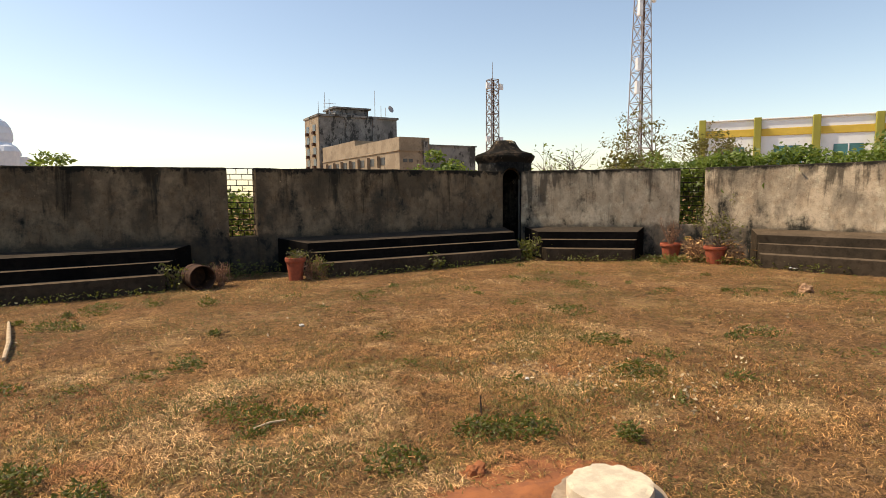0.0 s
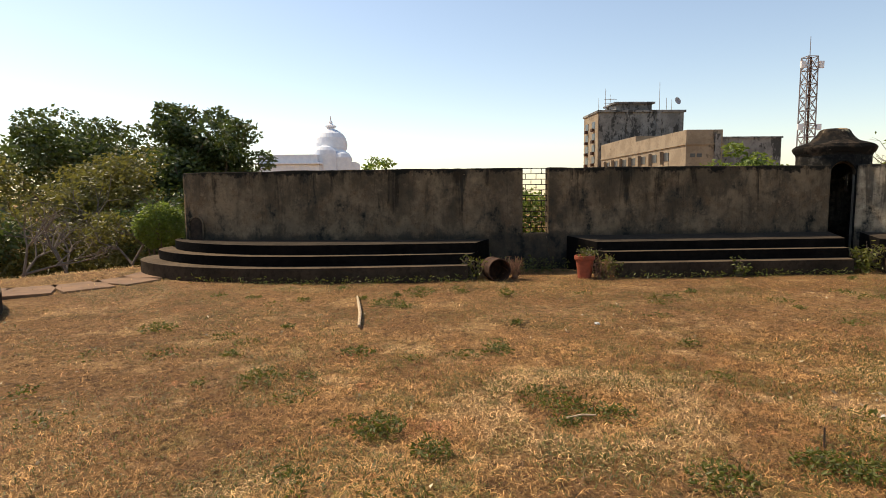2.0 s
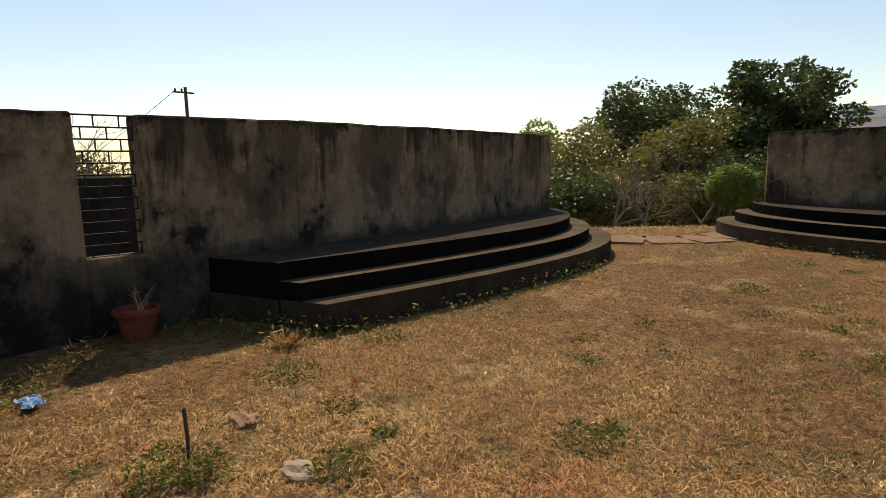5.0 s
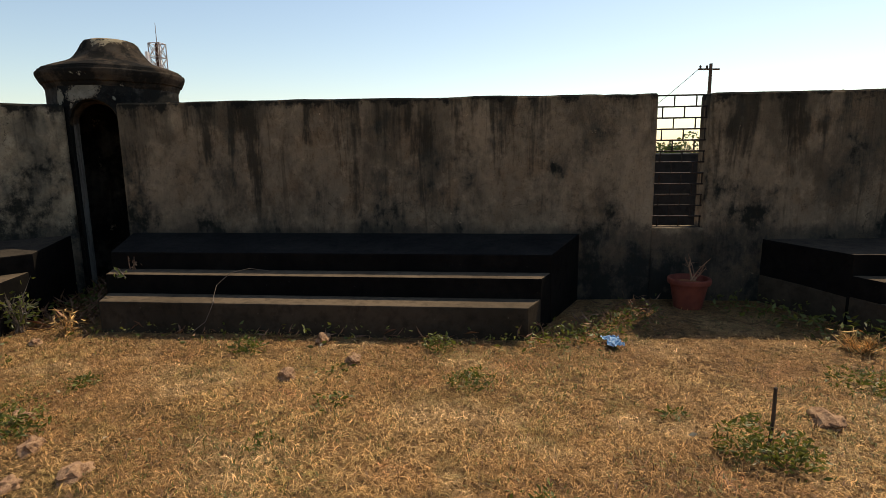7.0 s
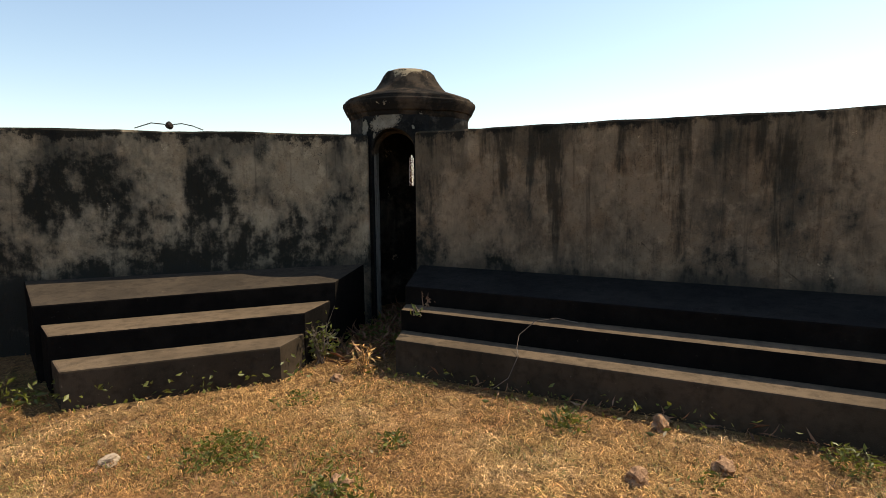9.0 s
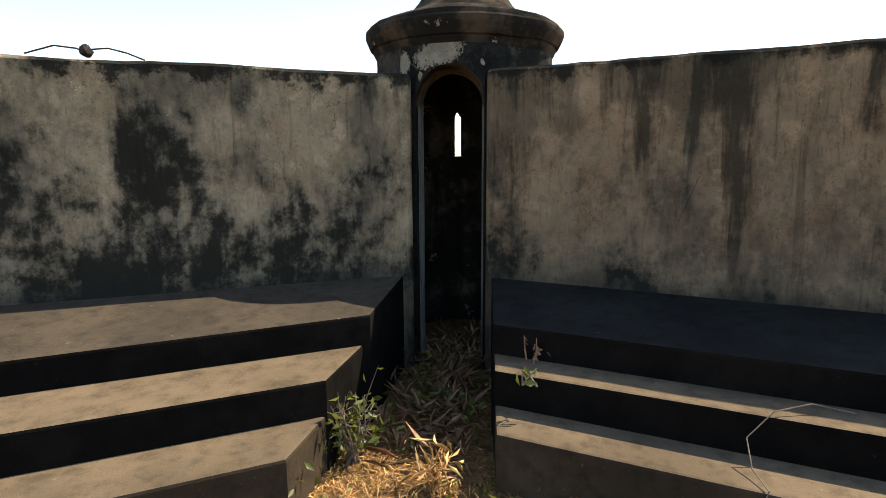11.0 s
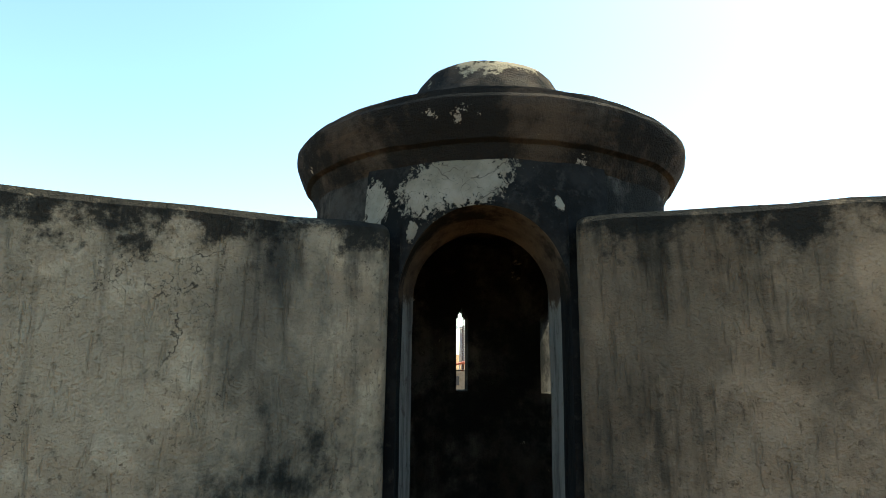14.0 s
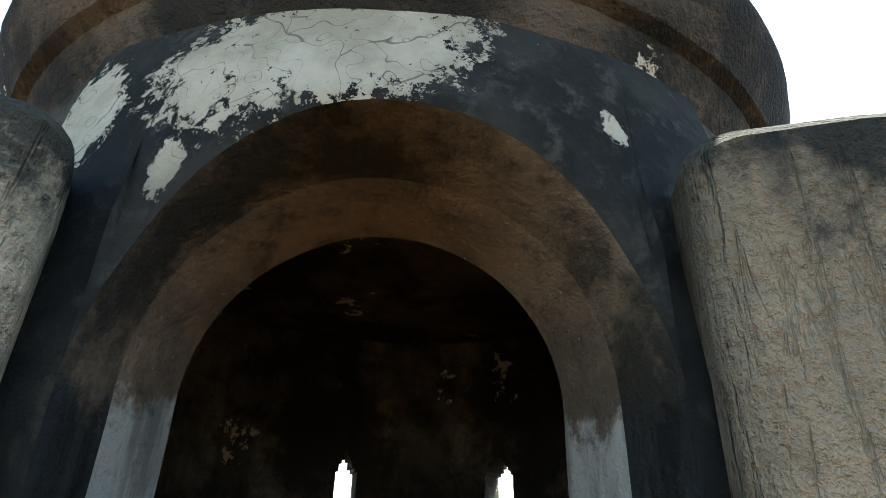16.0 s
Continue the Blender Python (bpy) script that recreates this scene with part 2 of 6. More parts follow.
def make_turret_material(name, ringed):
    m = Nodes(name, 0.93)
    cloud, mid, fine, grain = m.noise(2.0, 6, 0.65), m.noise(6.5, 7, 0.7), m.noise(26, 6, 0.72), m.noise(140, 3, 0.7)
    base = m.mix(m.ramp(cloud, 0.38, 0.62), (0.082, 0.06, 0.042) if ringed else (0.07, 0.064, 0.055), (0.042, 0.034, 0.027))
    if ringed:
        rings = m.noise(1.0, 4, 0.6, m.scaled(0.9, 0.9, 26), 0.15)
        base = m.mix(m.math("MULTIPLY", m.ramp(rings, 0.5, 0.62), 0.55), base, (0.09, 0.062, 0.04))
    else:
        base = m.mix(m.math("MULTIPLY", m.ramp(m.noise(1.0, 5, 0.6, m.scaled(5, 5, 0.9)), 0.46, 0.62), 0.6), base, (0.16, 0.14, 0.115))
    base = m.mix(m.math("MULTIPLY", m.ramp(mid, 0.5, 0.64), 0.45), base, (0.105, 0.085, 0.064))
    base = m.mix(m.math("MULTIPLY", m.ramp(fine, 0.5, 0.7), 0.6), base, (0.022, 0.019, 0.017))
    black = m.math("ADD", m.noise(2.6, 5, 0.6), m.math("MULTIPLY", m.math("SUBTRACT", m.noise(11, 8, 0.74), 0.5), 0.45))
    base = m.mix(m.math("MULTIPLY", m.ramp(black, 0.38, 0.55), 0.88), base, (0.013, 0.013, 0.012))
    top = m.math("ADD", m.height(), m.math("MULTIPLY", m.math("SUBTRACT", m.noise(6, 8, 0.75), 0.5), 0.7))
    base = m.mix(m.math("MULTIPLY", m.math("MULTIPLY", m.ramp(top, 2.62, 2.66), m.ramp(m.noise(2.2, 3, 0.6), 0.46, 0.5)), 0.9), base, (0.42, 0.33, 0.21))
    base = m.mix(m.math("MULTIPLY", m.ramp(m.noise(5.0, 8, 0.75), 0.64, 0.655), 0.8), base, (0.4, 0.34, 0.26))
    relief = m.math("ADD", m.math("MULTIPLY", mid, 0.15), m.math("ADD", fine, m.math("MULTIPLY", grain, 0.7)))
    m.bsdf.inputs["Specular IOR Level"].default_value = 0.02
    return m.done(base, relief, 0.9, 0.014)


def make_cement(name, a, b, dark, fleck=(0.19, 0.15, 0.11)):
    m = Nodes(name, 0.92)
    m.bsdf.inputs["Specular IOR Level"].default_value = 0.03
    cloud, fine, grain = m.noise(1.7, 6, 0.6), m.noise(11, 6, 0.68), m.noise(120, 3, 0.7)
    base = m.mix(m.ramp(cloud, 0.33, 0.67), a, b)
    base = m.mix(m.math("MULTIPLY", m.ramp(fine, 0.42, 0.72), 0.6), base, dark)
    base = m.mix(m.math("MULTIPLY", m.ramp(m.noise(30, 4, 0.7), 0.66, 0.72), 0.6), base, fleck)
    return m.done(base, m.math("ADD", fine, m.math("MULTIPLY", grain, 0.6)), 0.5, 0.01)


TURRET = make_turret_material("turret_weathered_render", True)
DRUM = make_turret_material("turret_grey_render", False)
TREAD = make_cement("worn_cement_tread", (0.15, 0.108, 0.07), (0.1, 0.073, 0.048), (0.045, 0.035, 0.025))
# Risers facing away from the sun: their shade is put into a near-black colour.
RISER = make_cement("shaded_cement_riser", (0.006, 0.0055, 0.005), (0.014, 0.0115, 0.0095), (0.003, 0.003, 0.003), (0.035, 0.03, 0.025))
BENCH_TOP = make_cement("dark_cement_seat", (0.075, 0.058, 0.042), (0.05, 0.04, 0.03), (0.022, 0.019, 0.016))
# West seat copy: the wall's shade is mixed into its mould-dark colour.
SEAT_SHADED = make_cement("shaded_black_cement_seat", (0.026, 0.024, 0.021), (0.016, 0.015, 0.014), (0.008, 0.008, 0.0075), (0.09, 0.08, 0.065))
RISER_LOW = make_cement("bare_cement_plinth", (0.075, 0.055, 0.037), (0.042, 0.032, 0.022), (0.018, 0.015, 0.011))


def make_ground():
    """Matted straw over soil: fine crossing fibres, shadows between tufts painted as dark gaps, pale flattened patches,
    bare ruddy and greenish spots.
    """
    m = Nodes("dry_grass_ground", 0.95)
    patch = m.noise(0.55, 5, 0.6)
    fine = m.noise(7, 6, 0.7)
    straw = m.noise(1.0, 5, 0.75, m.scaled(90, 24, 1), 1.4)
    straw2 = m.noise(1.0, 5, 0.75, m.scaled(26, 100, 1), 1.4)
    tufts = m.noise(15, 5, 0.7, None, 0.6)
    base = m.mix(m.ramp(patch, 0.38, 0.62), (0.4, 0.205, 0.075), (0.27, 0.128, 0.045))
    base = m.mix(m.math("MULTIPLY", m.ramp(m.noise(1.25, 5, 0.65), 0.5, 0.6), 0.75), base, (0.56, 0.325, 0.135))
    bare = m.ramp(m.noise(0.8, 5, 0.62), 0.54, 0.64)
    base = m.mix(m.math("MULTIPLY", bare, 0.6), base, (0.42, 0.21, 0.09))
    green = m.ramp(m.math("ADD", m.math("MULTIPLY", m.noise(0.9, 4, 0.6), 0.75), m.math("MULTIPLY", fine, 0.25)), 0.53, 0.62)
    base = m.mix(m.math("MULTIPLY", green, 0.6), base, (0.085, 0.085, 0.02))
    base = m.mix(m.math("MULTIPLY", m.ramp(m.noise(5.5, 5, 0.7), 0.5, 0.62), 0.5), base, (0.1, 0.06, 0.025))
    base = m.mix(m.math("MULTIPLY", m.ramp(straw, 0.48, 0.62), 0.65), base, (0.64, 0.385, 0.16))
    base = m.mix(m.math("MULTIPLY", m.ramp(straw2, 0.5, 0.62), 0.6), base, (0.05, 0.03, 0.014))
    # tuft shadows, darkened straight into the colour
    base = m.mix(m.math("MULTIPLY", m.ramp(tufts, 0.5, 0.62), 0.6), base, (0.06, 0.037, 0.016))
    return m.done(base, m.math("ADD", straw, m.math("ADD", straw2, m.math("MULTIPLY", tufts, -1.5))), 1.0, 0.035)


def speckled(name, a, b, scale=8.0, rough=0.9, metal=0.0, bump=0.3, by_island=False, by_object=False):
    m = Nodes(name, rough, metal)
    f = m.noise(scale, 5, 0.65)
    base = m.mix(m.ramp(f, 0.35, 0.65), a, b)
    if by_island or by_object:
        r = m.island() if by_island else m.random()
        shade = m.node("ShaderNodeHueSaturation", Color=base)
        m.put(shade.inputs["Value"], m.math("ADD", 0.6, m.math("MULTIPLY", r, 0.8)))
        base = shade.outputs[0]
    return m.done(base, m.noise(scale * 9, 4, 0.7), bump, 0.006)


GROUND = make_ground()


def make_straw(name, golden, brown, ruddy, low, high):
    """Dry blades: golden, brown and ruddy in wide patches, each blade with its own shade."""
    m = Nodes(name, 0.75)
    base = m.mix(m.ramp(m.noise(0.75, 4, 0.6), 0.4, 0.6), golden, brown)
    base = m.mix(m.ramp(m.noise(1.9, 4, 0.6), 0.56, 0.66), base, ruddy)
    pale = m.ramp(m.noise(1.25, 5, 0.65), 0.53, 0.63)
    far = m.tree.nodes.new("ShaderNodeVectorMath")
    far.operation = "DISTANCE"
    m.put(far.inputs[0], m.pos)
    far.inputs[1].default_value = (0.75, 3.75, 0.0)
    reach = m.math("ADD", far.outputs["Value"], m.math("MULTIPLY", m.math("SUBTRACT", m.noise(2.2, 4, 0.6), 0.5), 0.7))
    ring = m.math("MULTIPLY", m.ramp(reach, 0.4, 0.55), m.ramp(reach, 0.95, 0.75))
    base = m.mix(m.math("MULTIPLY", m.math("MAXIMUM", pale, ring), 0.85), base, (0.86, 0.54, 0.245))
    base = m.mix(m.math("MULTIPLY", m.ramp(m.noise(2.4, 6, 0.72), 0.52, 0.62), 0.6), base, (0.26, 0.2, 0.055))
    base = m.mix(m.math("MULTIPLY", m.ramp(m.noise(5.5, 5, 0.7), 0.5, 0.62), 0.55), base, tuple(c * 0.4 for c in brown))
    shade = m.node("ShaderNodeHueSaturation", Color=base)
    m.put(shade.inputs["Value"], m.math("ADD", low, m.math("MULTIPLY", m.math("POWER", m.island(), 1.5), high * 1.15 - low)))
    return m.done(shade.outputs[0])


STRAW = make_straw("dry_straw", (0.82, 0.49, 0.185), (0.64, 0.34, 0.12), (0.64, 0.31, 0.115), 0.3, 1.4)
STRAW_BROWN = make_straw("brown_dry_straw", (0.66, 0.35, 0.125), (0.38, 0.185, 0.065), (0.54, 0.22, 0.085), 0.16, 1.5)
SOIL = speckled("red_soil", (0.36, 0.13, 0.05), (0.24, 0.09, 0.04), 9, 0.97, bump=0.8)
STONE = speckled("reddish_stone", (0.48, 0.28, 0.15), (0.27, 0.15, 0.085), 26, 0.95, bump=1.0)
PALE_STONE = speckled("pale_dressed_stone", (0.72, 0.6, 0.42), (0.55, 0.45, 0.32), 14, 0.9, bump=0.6)
BUFF_STONE = speckled("buff_stone", (0.42, 0.32, 0.22), (0.3, 0.22, 0.15), 14, 0.9, bump=0.7)
TERRACOTTA = speckled("terracotta", (0.4, 0.1, 0.05), (0.28, 0.075, 0.04), 9, 0.8)
RED_PLASTIC = speckled("faded_red_plastic", (0.22, 0.055, 0.033), (0.16, 0.04, 0.025), 9, 0.7)
IRON = speckled("rusted_iron", (0.02, 0.018, 0.017), (0.05, 0.03, 0.02), 30, 0.75, 0.3)
RUST = speckled("rust_brown_iron", (0.09, 0.045, 0.025), (0.05, 0.028, 0.02), 14, 0.85)
STEEL = speckled("galvanised_steel", (0.3, 0.27, 0.27), (0.42, 0.4, 0.4), 2, 0.6, 0.4)
RED_STEEL = speckled("faded_red_steel", (0.2, 0.175, 0.17), (0.3, 0.275, 0.27), 2, 0.7)
WHITE = speckled("white_panel", (0.8, 0.8, 0.8), (0.7, 0.7, 0.7), 2, 0.5)
BARK = speckled("grey_bark", (0.17, 0.13, 0.1), (0.09, 0.07, 0.055), 9, 0.95, bump=0.8)
TWIG = speckled("bare_twig", (0.2, 0.155, 0.12), (0.13, 0.1, 0.075), 9, 0.95)


def leafy(name, a, b, through_colour, share):
    """Leaf blades that let part of the sun through."""
    mat = speckled(name, a, b, 0.7, 0.5, by_island=True)
    tree_n = mat.node_tree
    body = tree_n.nodes["Principled BSDF"]
    shine = tree_n.nodes.new("ShaderNodeBsdfTranslucent")
    shine.inputs["Color"].default_value = (*through_colour, 1)
    both = tree_n.nodes.new("ShaderNodeMixShader")
    both.inputs[0].default_value = share
    out = tree_n.nodes["Material Output"]
    tree_n.links.new(body.outputs[0], both.inputs[1])
    tree_n.links.new(shine.outputs[0], both.inputs[2])
    tree_n.links.new(both.outputs[0], out.inputs["Surface"])
    return mat


LEAF_DARK = leafy("dark_leaf", (0.045, 0.07, 0.018), (0.075, 0.1, 0.026), (0.1, 0.14, 0.025), 0.3)
LEAF_OLIVE = leafy("olive_leaf", (0.12, 0.12, 0.028), (0.17, 0.14, 0.035), (0.22, 0.2, 0.04), 0.35)
LEAF_BRIGHT = leafy("bright_leaf", (0.1, 0.15, 0.022), (0.16, 0.2, 0.035), (0.25, 0.32, 0.05), 0.4)
WEED = leafy("green_weed_leaf", (0.085, 0.1, 0.012), (0.13, 0.135, 0.02), (0.2, 0.21, 0.035), 0.32)
TURF = leafy("short_green_grass", (0.1, 0.105, 0.013), (0.16, 0.14, 0.022), (0.18, 0.18, 0.035), 0.3)
DRY_TWIG = speckled("dry_plant", (0.33, 0.19, 0.11), (0.2, 0.1, 0.06), 9, 0.9, by_island=True)
WOOD = speckled("weathered_pale_wood", (0.58, 0.44, 0.28), (0.42, 0.3, 0.18), 20, 0.85)
DARK_WOOD = speckled("dark_old_wood", (0.06, 0.045, 0.035), (0.1, 0.07, 0.05), 12, 0.85)
RAMPART = make_cement("dark_rubble", (0.05, 0.046, 0.04), (0.03, 0.028, 0.025), (0.015, 0.014, 0.013), (0.07, 0.06, 0.05))
def make_far_concrete(name, pale, dull, stain, share):
    """Concrete of far buildings: wide pale panels, black rain stains running down from the roof."""
    m = Nodes(name, 0.93)
    base = m.mix(m.ramp(m.noise(0.35, 5, 0.65), 0.4, 0.6), pale, dull)
    run = m.math("ADD", m.noise(1.0, 6, 0.7, m.scaled(0.5, 0.5, 0.16), 0.4), m.math("MULTIPLY", m.math("SUBTRACT", m.noise(1.6, 6, 0.7), 0.5), 0.4))
    base = m.mix(m.math("MULTIPLY", m.ramp(run, 0.62 - 0.2 * share, 0.7 - 0.2 * share), 0.85), base, stain)
    base = m.mix(m.math("MULTIPLY", m.ramp(m.noise(3.0, 5, 0.7), 0.5, 0.7), 0.5), base, tuple(c * 0.6 for c in dull))
    return m.done(base, m.noise(4, 5, 0.7), 0.5, 0.05)


CONCRETE_GREY = make_far_concrete("stained_grey_concrete", (0.26, 0.25, 0.23), (0.16, 0.155, 0.145), (0.03, 0.03, 0.028), 0.55)
CONCRETE_TAN = make_far_concrete("tan_concrete_block", (0.32, 0.255, 0.18), (0.25, 0.195, 0.135), (0.1, 0.08, 0.06), 0.1)
TEMPLE_WHITE = speckled("white_limewash", (0.8, 0.82, 0.85), (0.7, 0.73, 0.78), 1.5, 0.8)
PAINT_WHITE = speckled("white_paint", (0.9, 0.9, 0.88), (0.84, 0.84, 0.82), 0.8, 0.7)
PAINT_YELLOW = speckled("yellow_paint", (0.75, 0.52, 0.1), (0.66, 0.45, 0.08), 0.8, 0.7)
PAINT_OLIVE = speckled("olive_green_paint", (0.36, 0.34, 0.07), (0.3, 0.28, 0.06), 0.8, 0.7)
GLASS_TEAL = speckled("teal_window_glass", (0.05, 0.2, 0.2), (0.03, 0.13, 0.14), 0.5, 0.12)
DARK_GLASS = speckled("dark_window", (0.03, 0.03, 0.035), (0.05, 0.05, 0.05), 2, 0.3)
RAG = speckled("blue_cloth", (0.1, 0.28, 0.5), (0.45, 0.55, 0.65), 30, 0.8)
PAPER = speckled("litter_paper", (0.75, 0.73, 0.68), (0.6, 0.56, 0.5), 20, 0.8)
LITTER = speckled("pale_dead_leaf", (0.5, 0.37, 0.2), (0.62, 0.5, 0.32), 20, 0.8, by_island=True)
PATH_STONE = speckled("worn_path_slab", (0.27, 0.16, 0.09), (0.19, 0.115, 0.07), 2.5, 0.93, bump=0.4)


# ---- building blocks ----
def mesh_of(name, bm, material, smooth=False):
    data = bpy.data.meshes.new(name)
    bm.normal_update()
    bm.to_mesh(data)
    bm.free()
    for one in material if isinstance(material, (list, tuple)) else [material]:
        data.materials.append(one)
    if smooth:
        data.polygons.foreach_set("use_smooth", [True] * len(data.polygons))
    return data


def part(name, bm, material, parent, label="", smooth=False):
    ob = new(name, mesh_of(name, bm, material, smooth))
    if parent is not None:
        ob.parent = parent
        ob.matrix_parent_inverse = parent.matrix_world.inverted()
    if label:
        ob["label"] = label
    return ob


def thing(name, x=0.0, y=0.0, z=0.0, label="", category="", group="", kind="", turn=0.0):
    ob = new(name)
    ob.empty_display_size = 0.1
    ob.matrix_world = pose(x, y, z, 0, 0, turn)
    return tagged(ob, label, category, group, kind)


def solid(bm, polygon, z0, z1, top_z=None, bevel=0.0):
    """A prism over a plan polygon; top_z(x, y) may tilt its top."""
    area = sum(a[0] * b[1] - b[0] * a[1] for a, b in zip(polygon, polygon[1:] + polygon[:1]))
    if area < 0:
        polygon = polygon[::-1]
    low = [bm.verts.new((x, y, z0)) for x, y in polygon]
    top = [bm.verts.new((x, y, top_z(x, y) if top_z else z1)) for x, y in polygon]
    n = len(polygon)
    faces = [bm.faces.new(top), bm.faces.new(low[::-1])]
    faces += [bm.faces.new((low[i], low[(i + 1) % n], top[(i + 1) % n], top[i])) for i in range(n)]
    if bevel:
        edges = list(faces[0].edges)
        bmesh.ops.bevel(bm, geom=edges, offset=bevel, segments=2, profile=0.6, affect="EDGES")
    return faces


def box(bm, x0, x1, y0, y1, z0, z1, bevel=0.0):
    made = bmesh.ops.create_cube(bm, size=1.0, matrix=Matrix.LocRotScale(((x0 + x1) / 2, (y0 + y1) / 2, (z0 + z1) / 2), None, (abs(x1 - x0), abs(y1 - y0), abs(z1 - z0))))
    if bevel:
        edges = list({e for v in made["verts"] for e in v.link_edges})
        bmesh.ops.bevel(bm, geom=edges, offset=bevel, segments=2, profile=0.6, affect="EDGES")


def rod(bm, a, b, ra, rb=None, sides=6):
    a, b = Vector(a), Vector(b)
    rb = ra if rb is None else rb
    q = (b - a).to_track_quat("Z", "Y").to_matrix()
    rings = []
    for c, r in ((a, ra), (b, rb)):
        rings.append([bm.verts.new(c + q @ Vector((r * math.cos(k * math.tau / sides), r * math.sin(k * math.tau / sides), 0))) for k in range(sides)])
    for k in range(sides):
        bm.faces.new((rings[0][k], rings[0][(k + 1) % sides], rings[1][(k + 1) % sides], rings[1][k]))
    bm.faces.new(rings[0][::-1])
    bm.faces.new(rings[1])


def revolve(bm, profile, sides=48, a0=0.0, a1=360.0, centre=(0, 0)):
    """Turns a profile of (radius, height) about a vertical axis."""
    full = abs(a1 - a0) >= 359.9
    count = sides if full else sides + 1
    rings = []
    for k in range(count):
        a = radians(a0 + (a1 - a0) * k / sides)
        rings.append([bm.verts.new((centre[0] + r * math.cos(a), centre[1] + r * math.sin(a), z)) for r, z in profile])
    for k in range(sides):
        p, q = rings[k], rings[(k + 1) % count]
        for i in range(len(profile) - 1):
            bm.faces.new((p[i], q[i], q[i + 1], p[i + 1]))
    bmesh.ops.remove_doubles(bm, verts=bm.verts[:], dist=1e-5)


def lump(bm, x, y, z, sx, sy, sz, seed, rough=0.3, detail=2):
    made = bmesh.ops.create_icosphere(bm, subdivisions=detail, radius=1.0)
    for v in made["verts"]:
        n = noise.noise(v.co * 1.6 + Vector((seed * 7.3, seed * 1.7, 0)))
        v.co = v.co * (1 + rough * n)
        v.co = Vector((x + v.co.x * sx, y + v.co.y * sy, z + v.co.z * sz))


def offset_line(line, d):
    """The plan line moved by d to its left."""
    out = []
    for i, p in enumerate(line):
        a = Vector(line[max(i - 1, 0)])
        b = Vector(line[min(i + 1, len(line) - 1)])
        t = (b - a).normalized()
        out.append((p[0] - t.y * d, p[1] + t.x * d))
    return out


def wall(name, line, thick, height, material, label, z0=-0.3, rise=(0.0, 0.0)):
    """A standing wall; line runs along its inner face with the yard to its right, thickness goes to the left. The coping is a little uneven."""
    fine = []
    for a, b in zip(line, line[1:]):
        a, b = Vector(a), Vector(b)
        steps = max(1, int((b - a).length / 0.12))
        fine += [tuple(a.lerp(b, k / steps)) for k in range(steps)]
    fine.append(tuple(line[-1]))
    head, tail = Vector(fine[1]) - Vector(fine[0]), Vector(fine[-2]) - Vector(fine[-1])
    near = (0.002, 0.006, 0.013, 0.023, 0.037)
    fine = fine[:1] + [tuple(Vector(fine[0]) + head.normalized() * s) for s in near] + fine[1:-1] + [tuple(Vector(fine[-1]) + tail.normalized() * s) for s in near[::-1]] + fine[-1:]
    outer = offset_line(fine, thick)
    bm = bmesh.new()
    rows = []
    for i_row, (p, q) in enumerate(zip(fine, outer)):
        lift = rise[0] + (rise[1] - rise[0]) * i_row / (len(fine) - 1)
        run = min((Vector(p) - Vector(fine[0])).length, (Vector(p) - Vector(fine[-1])).length)
        worn = 0.04 - math.sqrt(max(0.0, 0.04 ** 2 - max(0.0, 0.04 - run) ** 2))
        wob = lambda s: 0.012 * noise.noise((p[0] * 1.7, p[1] * 1.7, s)) + 0.007 * noise.noise((p[0] * 8, p[1] * 8, s))
        dx, dy = (q[0] - p[0]) / thick, (q[1] - p[1]) / thick
        c = 0.018 + 0.01 * noise.noise((p[0] * 5, p[1] * 5, 9))
        section = [(0, z0), (0, 0.75), (0.002, 1.35), (0.0, height - c), (c, height), (thick - c, height + 0.006), (thick, height - c), (thick, z0)]
        row = []
        for k, (d, z) in enumerate(section):
            z += wob(3.1) + lift if k in (3, 4, 5, 6) else 0
            d += 0.006 * noise.noise((p[0] * 2, p[1] * 2, z * 2)) if k in (1, 2, 3) else 0
            d += worn if k < 5 else 0
            z -= worn * 0.4 if k in (3, 4, 5, 6) else 0
            row.append(bm.verts.new((p[0] + dx * d, p[1] + dy * d, z)))
        rows.append(row)
    n = len(rows[0])
    for r0, r1 in zip(rows, rows[1:]):
        for k in range(n):
            bm.faces.new((r0[k], r0[(k + 1) % n], r1[(k + 1) % n], r1[k]))
    bm.faces.new(rows[0][::-1])
    bm.faces.new(rows[-1])
    bmesh.ops.recalc_face_normals(bm, faces=bm.faces[:])
    ob = new(name, mesh_of(name, bm, material))
    return tagged(ob, label, "wall", kind="structure")


# ---- plan ----
WALL_H, THICK = 1.94, 0.28
WEST_X, NORTH_Y = -6.39, 10.85
SILL = 0.70
GAP_WEST = (0.69, 1.16)
GAP_NORTH = (1.67, 2.16)
DOOR_SW = ((-6.39, -4.64), (-6.273, -5.093))
DOOR_NE = ((7.70, 10.85), (8.12, 10.74))
EAST_A, EAST_B = (10.73, 8.42), (11.04, 8.06)
FLARE = [(0.0, 0.0), (1.0, -0.03), (2.24, -0.11), (3.74, -0.31), (5.14, -0.61), (6.2, -0.84), (7.1, -1.02)]


def flare(s):
    for (s0, d0), (s1, d1) in zip(FLARE, FLARE[1:]):
        if s <= s1:
            return d0 + (d1 - d0) * (s - s0) / (s1 - s0)
    return FLARE[-1][1]


def west_side(s, d):
    return (WEST_X + d, GAP_WEST[1] + s)


def north_side(s, d):
    return (GAP_NORTH[0] - s, NORTH_Y - d)


